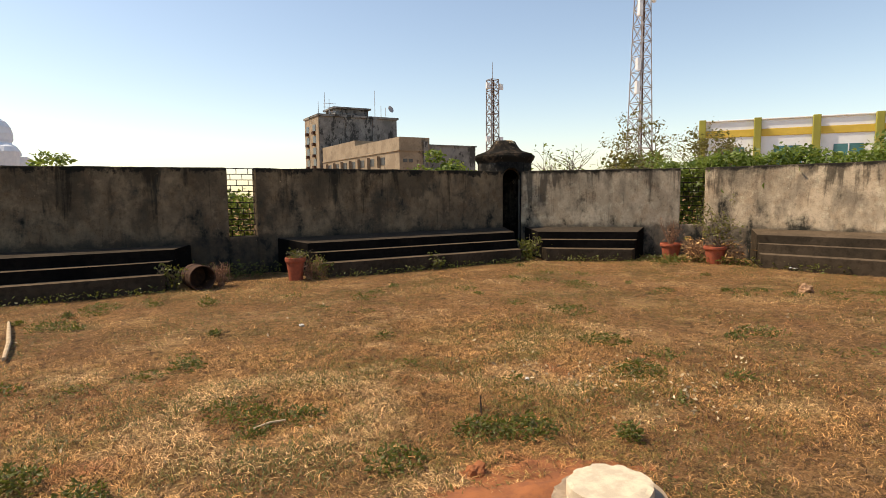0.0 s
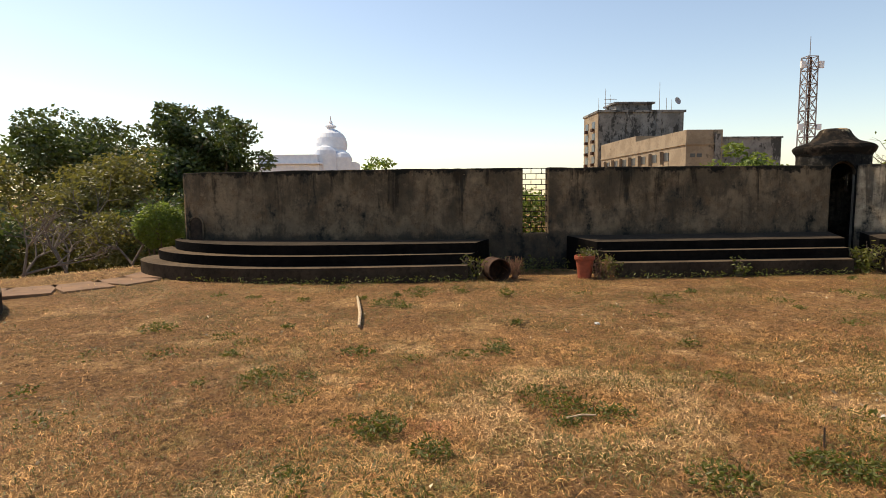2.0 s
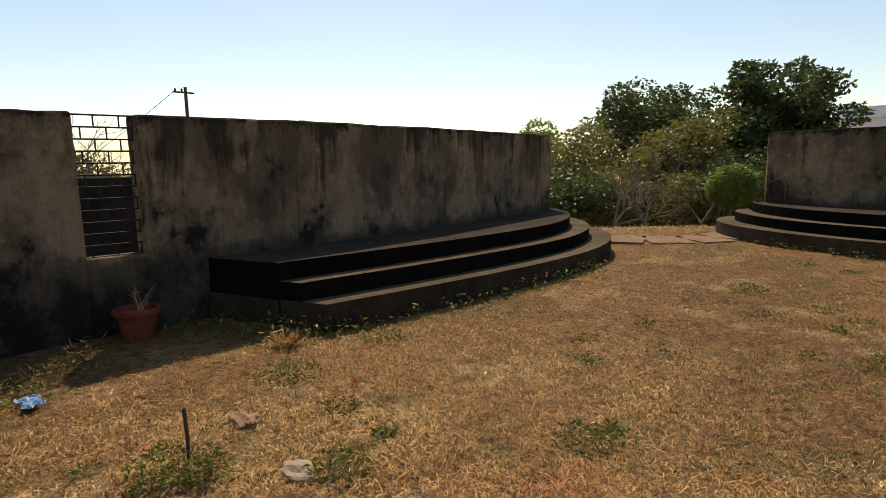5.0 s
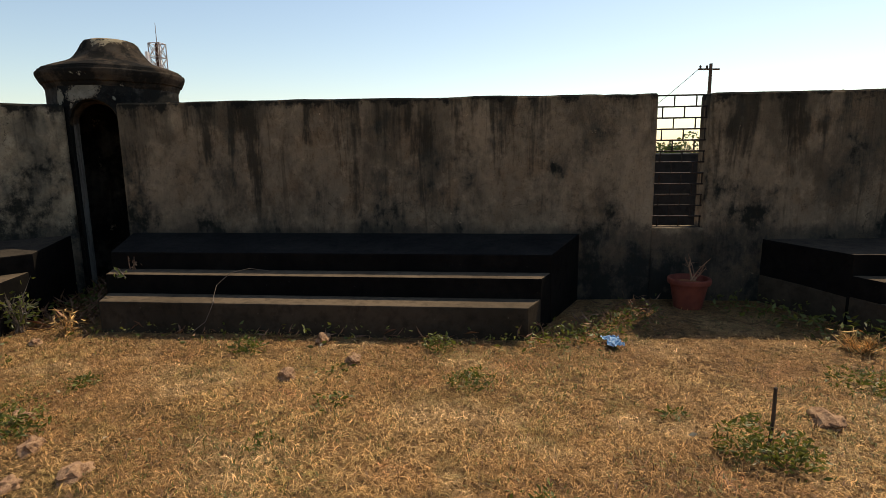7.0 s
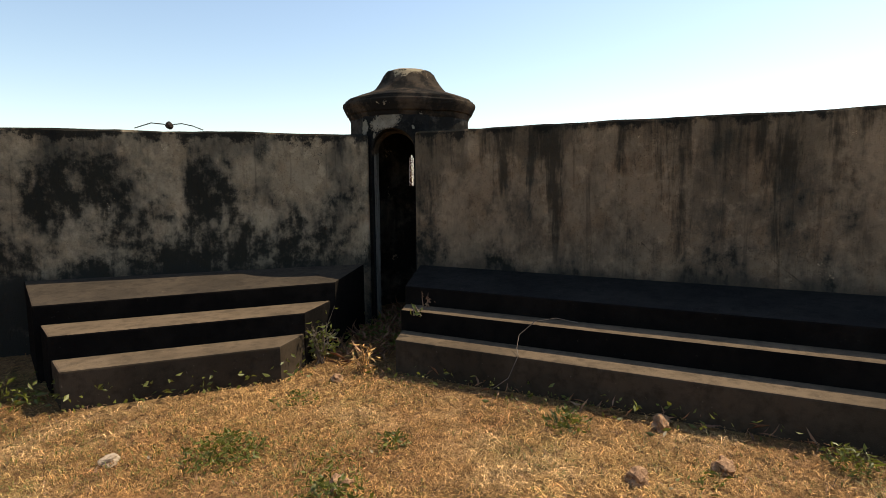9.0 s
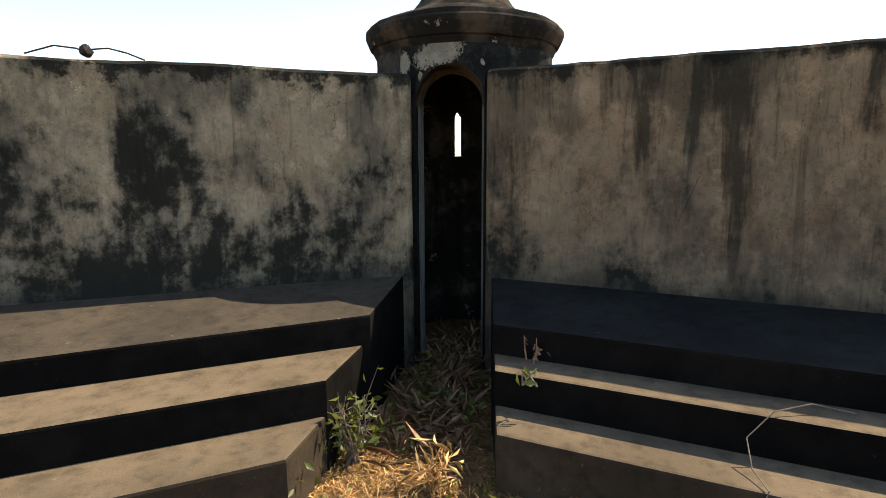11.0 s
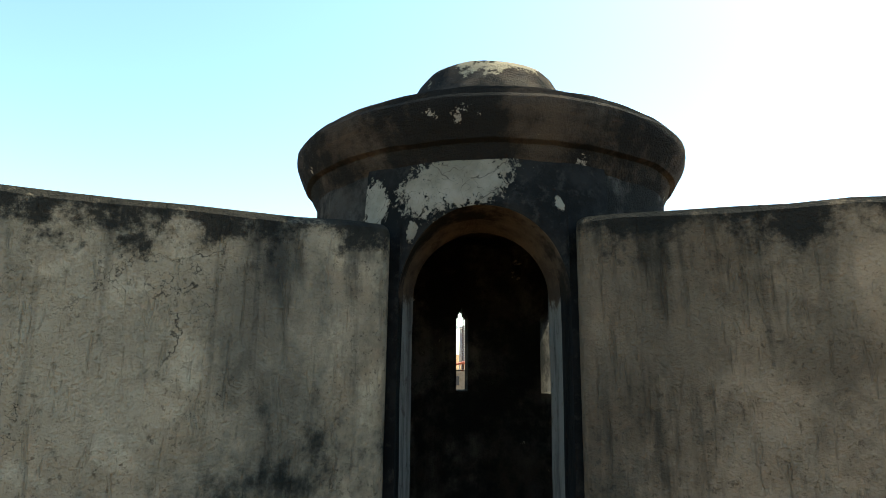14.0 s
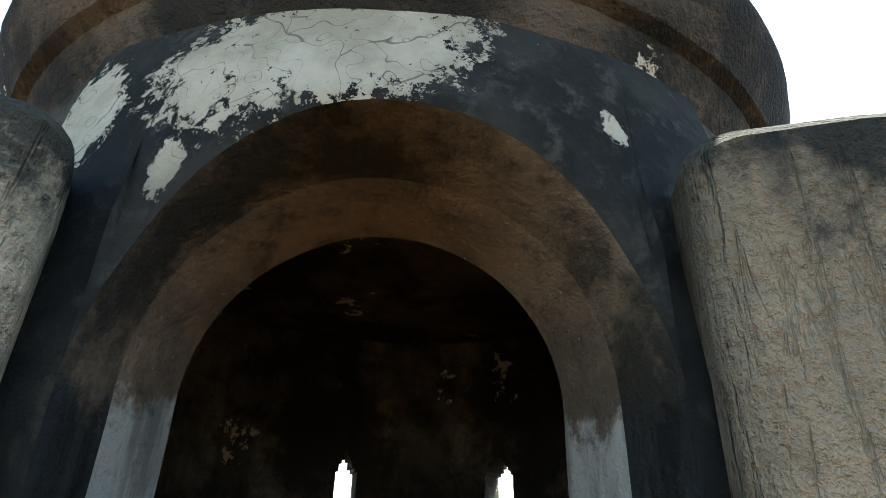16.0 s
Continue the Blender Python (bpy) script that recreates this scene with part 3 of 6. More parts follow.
# ---- ground: one sheet, level in the yard, sinking beyond the walls ----
def ground_height(x, y):
    h = 0.03 * noise.noise((x * 0.35, y * 0.35, 0)) + 0.014 * noise.noise((x * 1.3, y * 1.3, 4))
    r = math.hypot((x - 1.0) / 1.0, (y - 3.5) / 1.0)
    h -= 4.0 * min(1.0, max(0.0, (r - 26) / 60.0))
    q = (-(x + 6.3) + (y - 9.9)) * 0.707
    h -= 1.8 * min(1.0, max(0.0, (q - 1.6) / 4.5)) ** 1.5
    pit = math.hypot(x - 0.75, y - 3.75)
    h -= 0.05 * math.exp(-(pit / 0.45) ** 2) - 0.02 * math.exp(-((pit - 0.6) / 0.2) ** 2)
    return h


def build_ground():
    bm = bmesh.new()
    marks = []
    v = 0.0
    while v < 1500:
        marks.append(v)
        v += 0.14 if v < 12 else (0.7 if v < 28 else v * 0.22)
    xs = sorted([1.0 + m for m in marks] + [1.0 - m for m in marks[1:]])
    ys = sorted([3.5 + m for m in marks] + [3.5 - m for m in marks[1:]])
    grid = [[bm.verts.new((x, y, ground_height(x, y))) for x in xs] for y in ys]
    for j in range(len(ys) - 1):
        for i in range(len(xs) - 1):
            bm.faces.new((grid[j][i], grid[j][i + 1], grid[j + 1][i + 1], grid[j + 1][i]))
    ob = new("ground", mesh_of("ground", bm, GROUND, True))
    tagged(ob, "dry trampled straw-coloured grass ground of the yard", "ground", kind="structure")


build_ground()

# ---- walls ----
wall("wall_west", [(WEST_X, -4.64), (WEST_X, GAP_WEST[0])], THICK, WALL_H, PLASTER_WEST, "beige plaster parapet wall with dark vertical rain streaks", rise=(0.03, 0.0))
wall("wall_west_flared", [west_side(s, flare(s)) for s in (0, 0.5, 1, 1.6, 2.24, 3, 3.74, 4.4, 5.14, 5.7, 6.2, 6.7, 7.1)], THICK, WALL_H, PLASTER_WEST, "gently flaring beige plaster parapet wall with dark stains")
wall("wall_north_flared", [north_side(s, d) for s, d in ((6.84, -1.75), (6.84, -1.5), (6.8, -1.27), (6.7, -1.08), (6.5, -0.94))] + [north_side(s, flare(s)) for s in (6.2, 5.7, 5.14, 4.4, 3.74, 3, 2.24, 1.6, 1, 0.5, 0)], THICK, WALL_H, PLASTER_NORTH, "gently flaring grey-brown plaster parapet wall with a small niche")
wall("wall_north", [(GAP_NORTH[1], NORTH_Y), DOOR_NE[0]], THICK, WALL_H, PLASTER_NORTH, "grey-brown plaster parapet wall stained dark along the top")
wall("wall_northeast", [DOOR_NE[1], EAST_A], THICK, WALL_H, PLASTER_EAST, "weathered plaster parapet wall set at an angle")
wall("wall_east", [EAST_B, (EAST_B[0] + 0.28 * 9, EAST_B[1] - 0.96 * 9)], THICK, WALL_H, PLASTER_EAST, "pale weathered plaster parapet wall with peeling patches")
wall("wall_southeast", [(EAST_B[0] + 0.28 * 9, EAST_B[1] - 0.96 * 9), (6.0, -9.5), (0.0, -10.6)], THICK, WALL_H, PLASTER_EAST, "plain plaster parapet wall behind the yard")
SW_DIR = Vector((0.725, -0.69)).normalized()
sw_end = Vector(DOOR_SW[1]) + SW_DIR * 7.5
wall("wall_southwest", [(0.0, -10.6), tuple(sw_end), tuple(Vector(DOOR_SW[1]) + SW_DIR * 3.0), DOOR_SW[1]], THICK, WALL_H, PLASTER_MOULD, "whitish plaster parapet wall blotched with black mould", rise=(0.012, 0.012))


def sill_wall(name, a, b, material):
    """The low wall that closes a gap under its grille."""
    bm = bmesh.new()
    a, b = Vector(a), Vector(b)
    out = Vector((-(b - a).y, (b - a).x)).normalized()
    poly = [tuple(a + out * 0.03), tuple(b + out * 0.03), tuple(b + out * (THICK - 0.03)), tuple(a + out * (THICK - 0.03))]
    solid(bm, poly, -0.3, SILL, bevel=0.015)
    tagged(new(name, mesh_of(name, bm, material)), "low plastered sill wall under an iron grille", "wall", kind="structure")


def grille(a, b, label):
    """Welded flat-bar grille, brick-bond pattern of short uprights between level bars."""
    a, b = Vector((*a, 0)), Vector((*b, 0))
    out = Vector((-(b - a).y, (b - a).x, 0)).normalized()
    root = thing("iron_grille", *(a + (b - a) / 2 + out * 0.12).xy, SILL, label, "grille")
    rows = 12
    span = WALL_H - SILL - 0.01
    w = (b - a).length
    ux = (b - a).normalized()
    for k in range(rows + 1):
        z = SILL + span * k / rows
        bm = bmesh.new()
        p = a + out * 0.12
        rod(bm, p + Vector((0, 0, z)), p + ux * w + Vector((0, 0, z)), 0.008, sides=5)
        part("level_bar", bm, IRON, root)
        if k == rows:
            continue
        for f in ((0.36, 0.78) if k % 2 else (0.14, 0.56, 0.97)):
            bm = bmesh.new()
            q = p + ux * w * f
            rod(bm, q + Vector((0, 0, z)), q + Vector((0, 0, z + span / rows)), 0.007, sides=5)
            part("upright_bar", bm, IRON, root)


for n_gap, (a, b, material, text) in enumerate((
        ((WEST_X, GAP_WEST[0]), (WEST_X, GAP_WEST[1]), PLASTER_WEST, "black iron grille of level bars and short uprights"),
        (( GAP_NORTH[0], NORTH_Y), (GAP_NORTH[1], NORTH_Y), PLASTER_NORTH, "black iron grille with green hedge behind it"),
        (EAST_A, EAST_B, PLASTER_EAST, "black iron grille overgrown with creeper"))):
    sill_wall(("wall_sill_west", "wall_sill_north", "wall_sill_east")[n_gap], a, b, material)
    grille(a, b, text)


# ---- stepped benches ----
BT, MID, LOW = 0.585, 0.43, 0.26


def step_block(name, poly, z1, root, top_material, side_material, label="", top_z=None):
    bm = bmesh.new()
    solid(bm, poly, -0.2, z1, top_z, bevel=0.014)
    bm.normal_update()
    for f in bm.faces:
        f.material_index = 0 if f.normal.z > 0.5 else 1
    return part(name, bm, [top_material, side_material], root, label)


def straight_bench(a, b, taper0, taper1, label, seat=None, fronts=None, riser=None):
    """Three steps along a wall from a to b (yard to the right); the ends draw in towards the front. fronts: for each step its front
    edge, from (along, out) to (along, out), where it does not run with the wall."""
    a, b = Vector(a), Vector(b)
    u = (b - a).normalized()
    n = Vector((u.y, -u.x))
    size = (b - a).length
    at = lambda s, d: tuple(a + u * s + n * d)
    root = thing("stepped_bench", *((a + b) / 2 + n * 0.6), 0, label, "bench", "stepped benches round the yard")

    def seat_z(x, y):
        d = (Vector((x, y)) - a).dot(n)
        return 0.645 - 0.06 * d / 0.81

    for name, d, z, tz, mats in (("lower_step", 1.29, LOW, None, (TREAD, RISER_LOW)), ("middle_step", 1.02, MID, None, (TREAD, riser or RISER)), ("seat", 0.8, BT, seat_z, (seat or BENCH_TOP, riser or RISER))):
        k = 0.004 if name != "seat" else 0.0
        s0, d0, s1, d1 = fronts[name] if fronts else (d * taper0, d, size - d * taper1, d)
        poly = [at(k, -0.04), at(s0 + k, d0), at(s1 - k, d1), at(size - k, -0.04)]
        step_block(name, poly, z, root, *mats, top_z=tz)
    return root


straight_bench((WEST_X, -4.60), (WEST_X, 0.02), 0.42, 0.42, "long dark cement bench of three steps against the stained wall", SEAT_SHADED)
straight_bench((2.50, NORTH_Y), (7.74, NORTH_Y), 0.43, 0.40, "long dark cement bench of three steps under the grey wall")
ne_u = (Vector(EAST_A) - Vector(DOOR_NE[1])).normalized()
straight_bench(tuple(Vector(DOOR_NE[1]) + ne_u * 0.08), tuple(Vector(DOOR_NE[1]) + ne_u * 2.75), 0.43, 0.30, "short cement bench of three steps beside the turret")
e_u = Vector((0.28, -0.96)).normalized()
# Sun-facing bench: lighter seat and riser materials carry the sunlight on it.
straight_bench(tuple(Vector(EAST_B) + e_u * 0.95), tuple(Vector(EAST_B) + e_u * 7.5), 0.43, 0.2, "cement bench of three steps under the pale wall", TREAD, riser=RISER_LOW)
straight_bench(tuple(Vector(DOOR_SW[1]) + SW_DIR * 3.05), tuple(Vector(DOOR_SW[1]) + SW_DIR * 0.06), 0.42, 0.45, "short sunlit cement bench of three steps under the mouldy wall",
               fronts={"lower_step": (0.68, 1.58, 2.07, 1.457), "middle_step": (0.54, 1.27, 2.28, 1.13), "seat": (0.34, 0.88, 2.58, 0.70)})

FRONTS = {
    "lower_step": [(1.09, 1.27), (2.3, 1.33), (3.9, 1.33), (5.1, 1.2), (5.9, 0.96), (6.5, 0.66), (7.0, 0.3), (7.42, -0.14), (7.7, -0.6), (7.8, -1.1), (7.7, -1.5), (7.45, -1.75)],
    "middle_step": [(0.98, 1.01), (2.3, 1.06), (3.9, 1.05), (5.0, 0.93), (5.75, 0.68), (6.3, 0.39), (6.78, 0.02), (7.14, -0.36), (7.4, -0.75), (7.5, -1.15), (7.42, -1.5)],
    "seat": [(0.88, 0.79), (2.3, 0.84), (3.9, 0.8), (4.95, 0.66), (5.65, 0.42), (6.15, 0.12), (6.58, -0.22), (6.92, -0.58), (7.15, -0.95), (7.25, -1.3), (7.2, -1.5)],
}


def smooth_line(points, rounds=2):
    for _ in range(rounds):
        out = [points[0]]
        for p, q in zip(points, points[1:]):
            out += [(p[0] * 0.75 + q[0] * 0.25, p[1] * 0.75 + q[1] * 0.25), (p[0] * 0.25 + q[0] * 0.75, p[1] * 0.25 + q[1] * 0.75)]
        points = out + [points[-1]]
    return points


def flared_bench(side, start, cut, label):
    """Three steps under a flaring wall, with a rounded end that turns round the wall's end."""
    cx, cy = side(4, 0.3)
    root = thing("stepped_bench", cx, cy, 0, label, "bench", "stepped benches round the yard")
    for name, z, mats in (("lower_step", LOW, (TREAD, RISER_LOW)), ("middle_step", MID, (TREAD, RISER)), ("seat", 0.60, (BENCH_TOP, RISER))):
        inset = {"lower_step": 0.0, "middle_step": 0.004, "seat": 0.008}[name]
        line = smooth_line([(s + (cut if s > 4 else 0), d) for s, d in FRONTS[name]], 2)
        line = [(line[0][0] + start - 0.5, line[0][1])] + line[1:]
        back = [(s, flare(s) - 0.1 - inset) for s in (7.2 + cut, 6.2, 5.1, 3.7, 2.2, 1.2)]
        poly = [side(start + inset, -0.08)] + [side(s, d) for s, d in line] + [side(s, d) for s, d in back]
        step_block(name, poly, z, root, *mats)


flared_bench(west_side, 0.5, 0.0, "rounded dark cement bench of three steps under the flared wall")
flared_bench(north_side, 0.62, -0.25, "rounded cement bench of three steps under the grey flared wall")


# ---- turrets ----
SPRING = 1.775


def face_radius(z):
    """The drum's radius over the door: it leans in a little towards the brim."""
    return 0.684 - 0.22 * max(0.0, z - 2.02)


def turret(cx, cy, door_a, door_b, facing, slits, label):
    """A round sentry box: hollow drum with an arched door and arrow slits, under a moulded cap."""
    root = thing("sentry_turret", cx, cy, 0, label, "turret", "sentry turrets")
    R, r = 0.65, 0.53
    bm = bmesh.new()
    sides = 480
    z_lo, z_hi = 1.44, 1.825
    zs = [-0.3, 0.3, 0.9, z_lo, 1.5, 1.6, 1.7, 1.745, 1.765, 1.775, 1.785, 1.795, 1.805, 1.815, z_hi, 1.86, 1.90, 1.94, 1.98, 2.03, 2.12, 2.24]
    half, crown, spring = 0.3, 2.1, 1.83

    def door_open(a, z):
        off = math.atan2(math.sin(a - facing), math.cos(a - facing))
        w = R * math.sin(abs(off)) if abs(off) < 1.2 else 9
        top = spring + math.sqrt(max(0.0, 1 - (min(w, half) / half) ** 2)) * (crown - spring)
        return w < half and z < top

    def slit_open(a, z):
        for s, half_w in slits:
            off = abs(math.atan2(math.sin(a - s), math.cos(a - s)))
            w = half_w if z < 1.765 else half_w * (1.83 - z) / 0.065
            if off * R < w and z_lo < z < z_hi:
                return True
        return False

    angles = [facing + k * math.tau / sides for k in range(sides)]
    keep = {}
    for k in range(sides):
        for i in range(len(zs) - 1):
            am, zm = facing + (k + 0.5) * math.tau / sides, (zs[i] + zs[i + 1]) / 2
            keep[k, i] = not (door_open(am, zm) or slit_open(am, zm))
    ring = {}

    def vert(k, i, rad):
        key = (k % sides, i, rad)
        if key not in ring:
            a = angles[k % sides]
            ring[key] = bm.verts.new((cx + rad * math.cos(a), cy + rad * math.sin(a), zs[i]))
        return ring[key]

    for k in range(sides):
        for i in range(len(zs) - 1):
            if not keep[k, i]:
                continue
            bm.faces.new((vert(k, i, R), vert(k + 1, i, R), vert(k + 1, i + 1, R), vert(k, i + 1, R)))
            bm.faces.new((vert(k, i + 1, r), vert(k + 1, i + 1, r), vert(k + 1, i, r), vert(k, i, r)))
            for kk, j0, j1 in ((k - 1, k, k), (k + 1, k + 1, k + 1)):
                if not keep[kk % sides, i]:
                    bm.faces.new((vert(j0, i, R), vert(j0, i + 1, R), vert(j1, i + 1, r), vert(j1, i, r)))
            for ii, j in ((i - 1, i), (i + 1, i + 1)):
                if 0 <= ii < len(zs) - 1 and not keep[k, ii]:
                    bm.faces.new((vert(k, j, R), vert(k + 1, j, R), vert(k + 1, j, r), vert(k, j, r)))
    bmesh.ops.recalc_face_normals(bm, faces=bm.faces[:])
    part("drum", bm, DRUM, root)
    bm = bmesh.new()
    cap = [(0.0, 2.128), (0.60, 2.128), (0.648, 2.13), (0.656, 2.146), (0.668, 2.168), (0.674, 2.192), (0.692, 2.2), (0.706, 2.228), (0.72, 2.256), (0.73, 2.28), (0.73, 2.304), (0.722, 2.316), (0.706, 2.32), (0.704, 2.337),
           (0.68, 2.341), (0.676, 2.358), (0.56, 2.4), (0.46, 2.434), (0.41, 2.458), (0.368, 2.5), (0.333, 2.545), (0.303, 2.592), (0.278, 2.64), (0.25, 2.672), (0.2, 2.69), (0.15, 2.698), (0.0, 2.702)]
    revolve(bm, cap, 96, centre=(cx, cy))
    for v in bm.verts:
        v.co += Vector((0, 0, 0.008 * noise.noise(v.co * 4) + 0.003 * noise.noise(v.co * 17)))
        v.co.x += 0.005 * noise.noise(v.co * 9 + Vector((7, 0, 0)))
        v.co.y += 0.005 * noise.noise(v.co * 9 + Vector((0, 7, 0)))
    bmesh.ops.recalc_face_normals(bm, faces=bm.faces[:])
    cap_ob = part("cap", bm, TURRET, root, "moulded bell-shaped cap with a broad brim", True)
    cap_ob.data.set_sharp_from_angle(angle=radians(28))

    # splayed reveal between the two wall ends: arched stations from the wall corners back into the drum
    a, b = Vector(door_a), Vector(door_b)
    f = Vector((math.cos(facing), math.sin(facing)))
    u = Vector((f.y, -f.x))
    u = u if u.dot(b - a) > 0 else -u
    mid = (a + b) / 2
    reach = (mid - Vector((cx, cy))).dot(f)
    skew = (Vector((cx, cy)) - mid).dot(u)
    left, right = (a - mid).dot(u), (b - mid).dot(u)

    def face_depth(x, z):
        r = face_radius(z)
        return math.sqrt(max(0.01, r * r - (x - skew) ** 2)) - reach

    def station(lo, hi, rise, depth, blend):
        """Points (along, depth, height) of one arch; blend: how far its crown follows the drum's face."""
        pts = [(lo, depth, z) for z in (-0.3, 0.2, 0.6, 1.0, 1.3, 1.5, 1.65, 1.74)]
        c, h = (lo + hi) / 2, (hi - lo) / 2
        for k in range(33):
            t = math.pi - math.pi * k / 32
            x, z = c + h * math.cos(t), SPRING + rise * math.sin(t)
            w = blend * min(1.0, max(0.0, (z - SPRING) / 0.12))
            pts.append((x, depth * (1 - w) + face_depth(x, z) * w, z))
        return pts + [(hi, depth, z) for z in (1.74, 1.65, 1.5, 1.3, 1.0, 0.6, 0.2, -0.3)]

    front = station(left + 0.006, right - 0.003, 0.238, -0.06, 1.0)
    worn_edge = station(left + 0.013, right, 0.234, -0.09, 0.5)
    middle = station(left + 0.025, right + 0.003, 0.222, -0.15, 0.0)
    lip = station(left + 0.031, right - 0.001, 0.217, -0.165, 0.0)
    back = station(left + 0.051, right - 0.01, 0.202, -0.25, 0.0)
    flange = [(x * 1.8, -0.262, SPRING + (z - SPRING) * 1.5 if z > SPRING else z) for x, d, z in back]

    def loft(name, rows, material, label="", wobble=0.004):
        bm = bmesh.new()
        lines = []
        for row in rows:
            line = []
            for x, d, z in row:
                p = mid + u * x + f * d
                n3 = noise.noise((p.x * 9, p.y * 9, z * 5)) * wobble
                line.append(bm.verts.new((p.x + u.x * n3, p.y + u.y * n3, z + n3)))
            lines.append(line)
        for g, h in zip(lines, lines[1:]):
            for k in range(len(g) - 1):
                bm.faces.new((g[k], g[k + 1], h[k + 1], h[k]))
        bmesh.ops.recalc_face_normals(bm, faces=bm.faces[:])
        return part(name, bm, material, root, label, True)

    loft("door_reveal", [front, worn_edge, middle], OUTER_REVEAL, "black outer reveal of the arched door")
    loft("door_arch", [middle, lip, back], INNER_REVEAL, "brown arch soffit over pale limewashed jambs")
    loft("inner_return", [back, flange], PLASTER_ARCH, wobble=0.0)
    # mouldy face over the arch, up to the brim, and the black strips beside the jambs
    crown = [p for p in front if p[2] >= SPRING - 0.0001]
    rows = []
    for t in (0.0, 0.06, 0.15, 0.3, 0.5, 0.75, 1.0):
        row = []
        for x, d, z in crown:
            zt = z + (2.16 - z) * t
            row.append((x, face_depth(x, zt) + 0.003 if t > 0 and zt > SPRING + 0.12 else d, zt))
        rows.append(row)
    loft("spandrel", rows, SPANDREL, wobble=0.003)
    for edge, side in ((left + 0.006, -1), (right - 0.003, 1)):
        rows = []
        for k in range(4):
            x = edge + side * 0.04 * k
            row = []
            for z in (-0.3, 0.3, 0.9, 1.4, SPRING, SPRING + 0.04, SPRING + 0.08, SPRING + 0.12, 1.97, 2.06, 2.16):
                w = min(1.0, max(0.0, (z - SPRING) / 0.12))
                row.append((x, (-0.06 - 0.012 * k) * (1 - w) + (face_depth(x, z) + 0.003) * w, z))
            rows.append(row)
        loft("reveal_side", rows, SPANDREL, wobble=0.003)
    return root


sw_face = math.atan2(0.2538, 0.9673)
C_SW = (-7.03, -5.07)
turret(*C_SW, *DOOR_SW, sw_face, [(radians(a), w) for a, w in ((-150.2, 0.034), (165.8, 0.048), (100, 0.034), (-95, 0.034))], "weathered round sentry turret with an arched door and arrow slits")
C_NE = (8.20, 11.50)
turret(*C_NE, *DOOR_NE, math.atan2(10.795 - C_NE[1], 7.91 - C_NE[0]), [(radians(a), 0.034) for a in (25, 70, 115, 160)], "brown weathered round sentry turret with a bell cap")

# ---- foliage ----
def leaf_mesh(name, points, size, material, droop=0.3, slim=0.5, seed=1, along=None):
    """A crown of many small leaves, each a folded blade of its own, at the given points."""
    rng = np.random.default_rng(seed)
    n = len(points)
    points = np.asarray(points, float)
    d = rng.normal(size=(n, 3))
    d[:, 2] = d[:, 2] * 0.6 - droop
    if along is not None:
        d = along + 0.35 * d
    d /= np.linalg.norm(d, axis=1)[:, None]
    side = np.cross(d, rng.normal(size=(n, 3)))
    side /= np.linalg.norm(side, axis=1)[:, None] + 1e-9
    length = size * rng.uniform(0.6, 1.4, n)[:, None]
    w = length * slim * 0.5
    up = np.cross(side, d) * length * 0.12
    v = np.stack([points, points + d * length * 0.5 + side * w - up, points + d * length, points + d * length * 0.5 - side * w - up], 1).reshape(-1, 3)
    k = np.arange(n) * 4
    faces = np.stack([k, k + 1, k + 2, k, k + 2, k + 3], 1).reshape(-1, 3)
    data = bpy.data.meshes.new(name)
    data.vertices.add(len(v))
    data.vertices.foreach_set("co", v.ravel())
    data.loops.add(faces.size)
    data.loops.foreach_set("vertex_index", faces.ravel())
    data.polygons.add(len(faces))
    data.polygons.foreach_set("loop_start", np.arange(0, faces.size, 3))
    data.update(calc_edges=True)
    data.materials.append(material)
    return data


def clump_points(rng, centres, radii, n):
    """Points gathered on the shells of many small clumps."""
    pick = rng.integers(0, len(centres), n)
    d = rng.normal(size=(n, 3))
    d /= np.linalg.norm(d, axis=1)[:, None]
    r = radii[pick] * rng.uniform(0.45, 1.0, n) ** 0.5
    return centres[pick] + d * r[:, None] * np.array([1, 1, 0.75])


def limb(bm, a, b, ra, rb, bend, rng):
    a, b = Vector(a), Vector(b)
    mid = a.lerp(b, 0.5) + Vector(rng.normal(size=3) * bend)
    rod(bm, a, mid, ra, (ra + rb) / 2, 7)
    rod(bm, mid, b, (ra + rb) / 2, rb, 6)


def tree(x, y, height, radius, trunk, leaf, label, seed, leaves=5000, size=0.16, clumps=26, squash=0.8, base=None, low=0.25, thick=0.12, category="tree", name="tree"):
    rng = np.random.default_rng(seed)
    z0 = ground_height(x, y) - 0.05 if base is None else base
    top = height
    root = thing(name, x, y, z0, label, category)
    mid_z = z0 + (top - z0) * (0.5 + low / 2)
    half = (top - z0) * (1 - low) / 2
    c = rng.normal(size=(clumps, 3))
    c /= np.linalg.norm(c, axis=1)[:, None]
    c *= rng.uniform(0.25, 0.85, clumps)[:, None]
    centres = np.array([x, y, mid_z]) + c * np.array([radius, radius, half])
    radii = rng.uniform(0.2, 0.42, clumps) * min(radius, half * 1.4)
    bm = bmesh.new()
    fork = Vector((x + rng.normal() * 0.05, y + rng.normal() * 0.05, z0 + (mid_z - z0) * 0.55))
    limb(bm, (x, y, z0), fork, thick, thick * 0.75, 0.04, rng)
    for p in centres[: max(6, clumps // 2)]:
        limb(bm, fork, p, thick * 0.5, thick * 0.12, radius * 0.06, rng)
    part("trunk", bm, trunk, root)
    pts = clump_points(rng, centres, radii, leaves)
    ob = new("crown", leaf_mesh("crown", pts, size, leaf, seed=seed))
    ob.parent = root
    ob.matrix_parent_inverse = root.matrix_world.inverted()
    return root


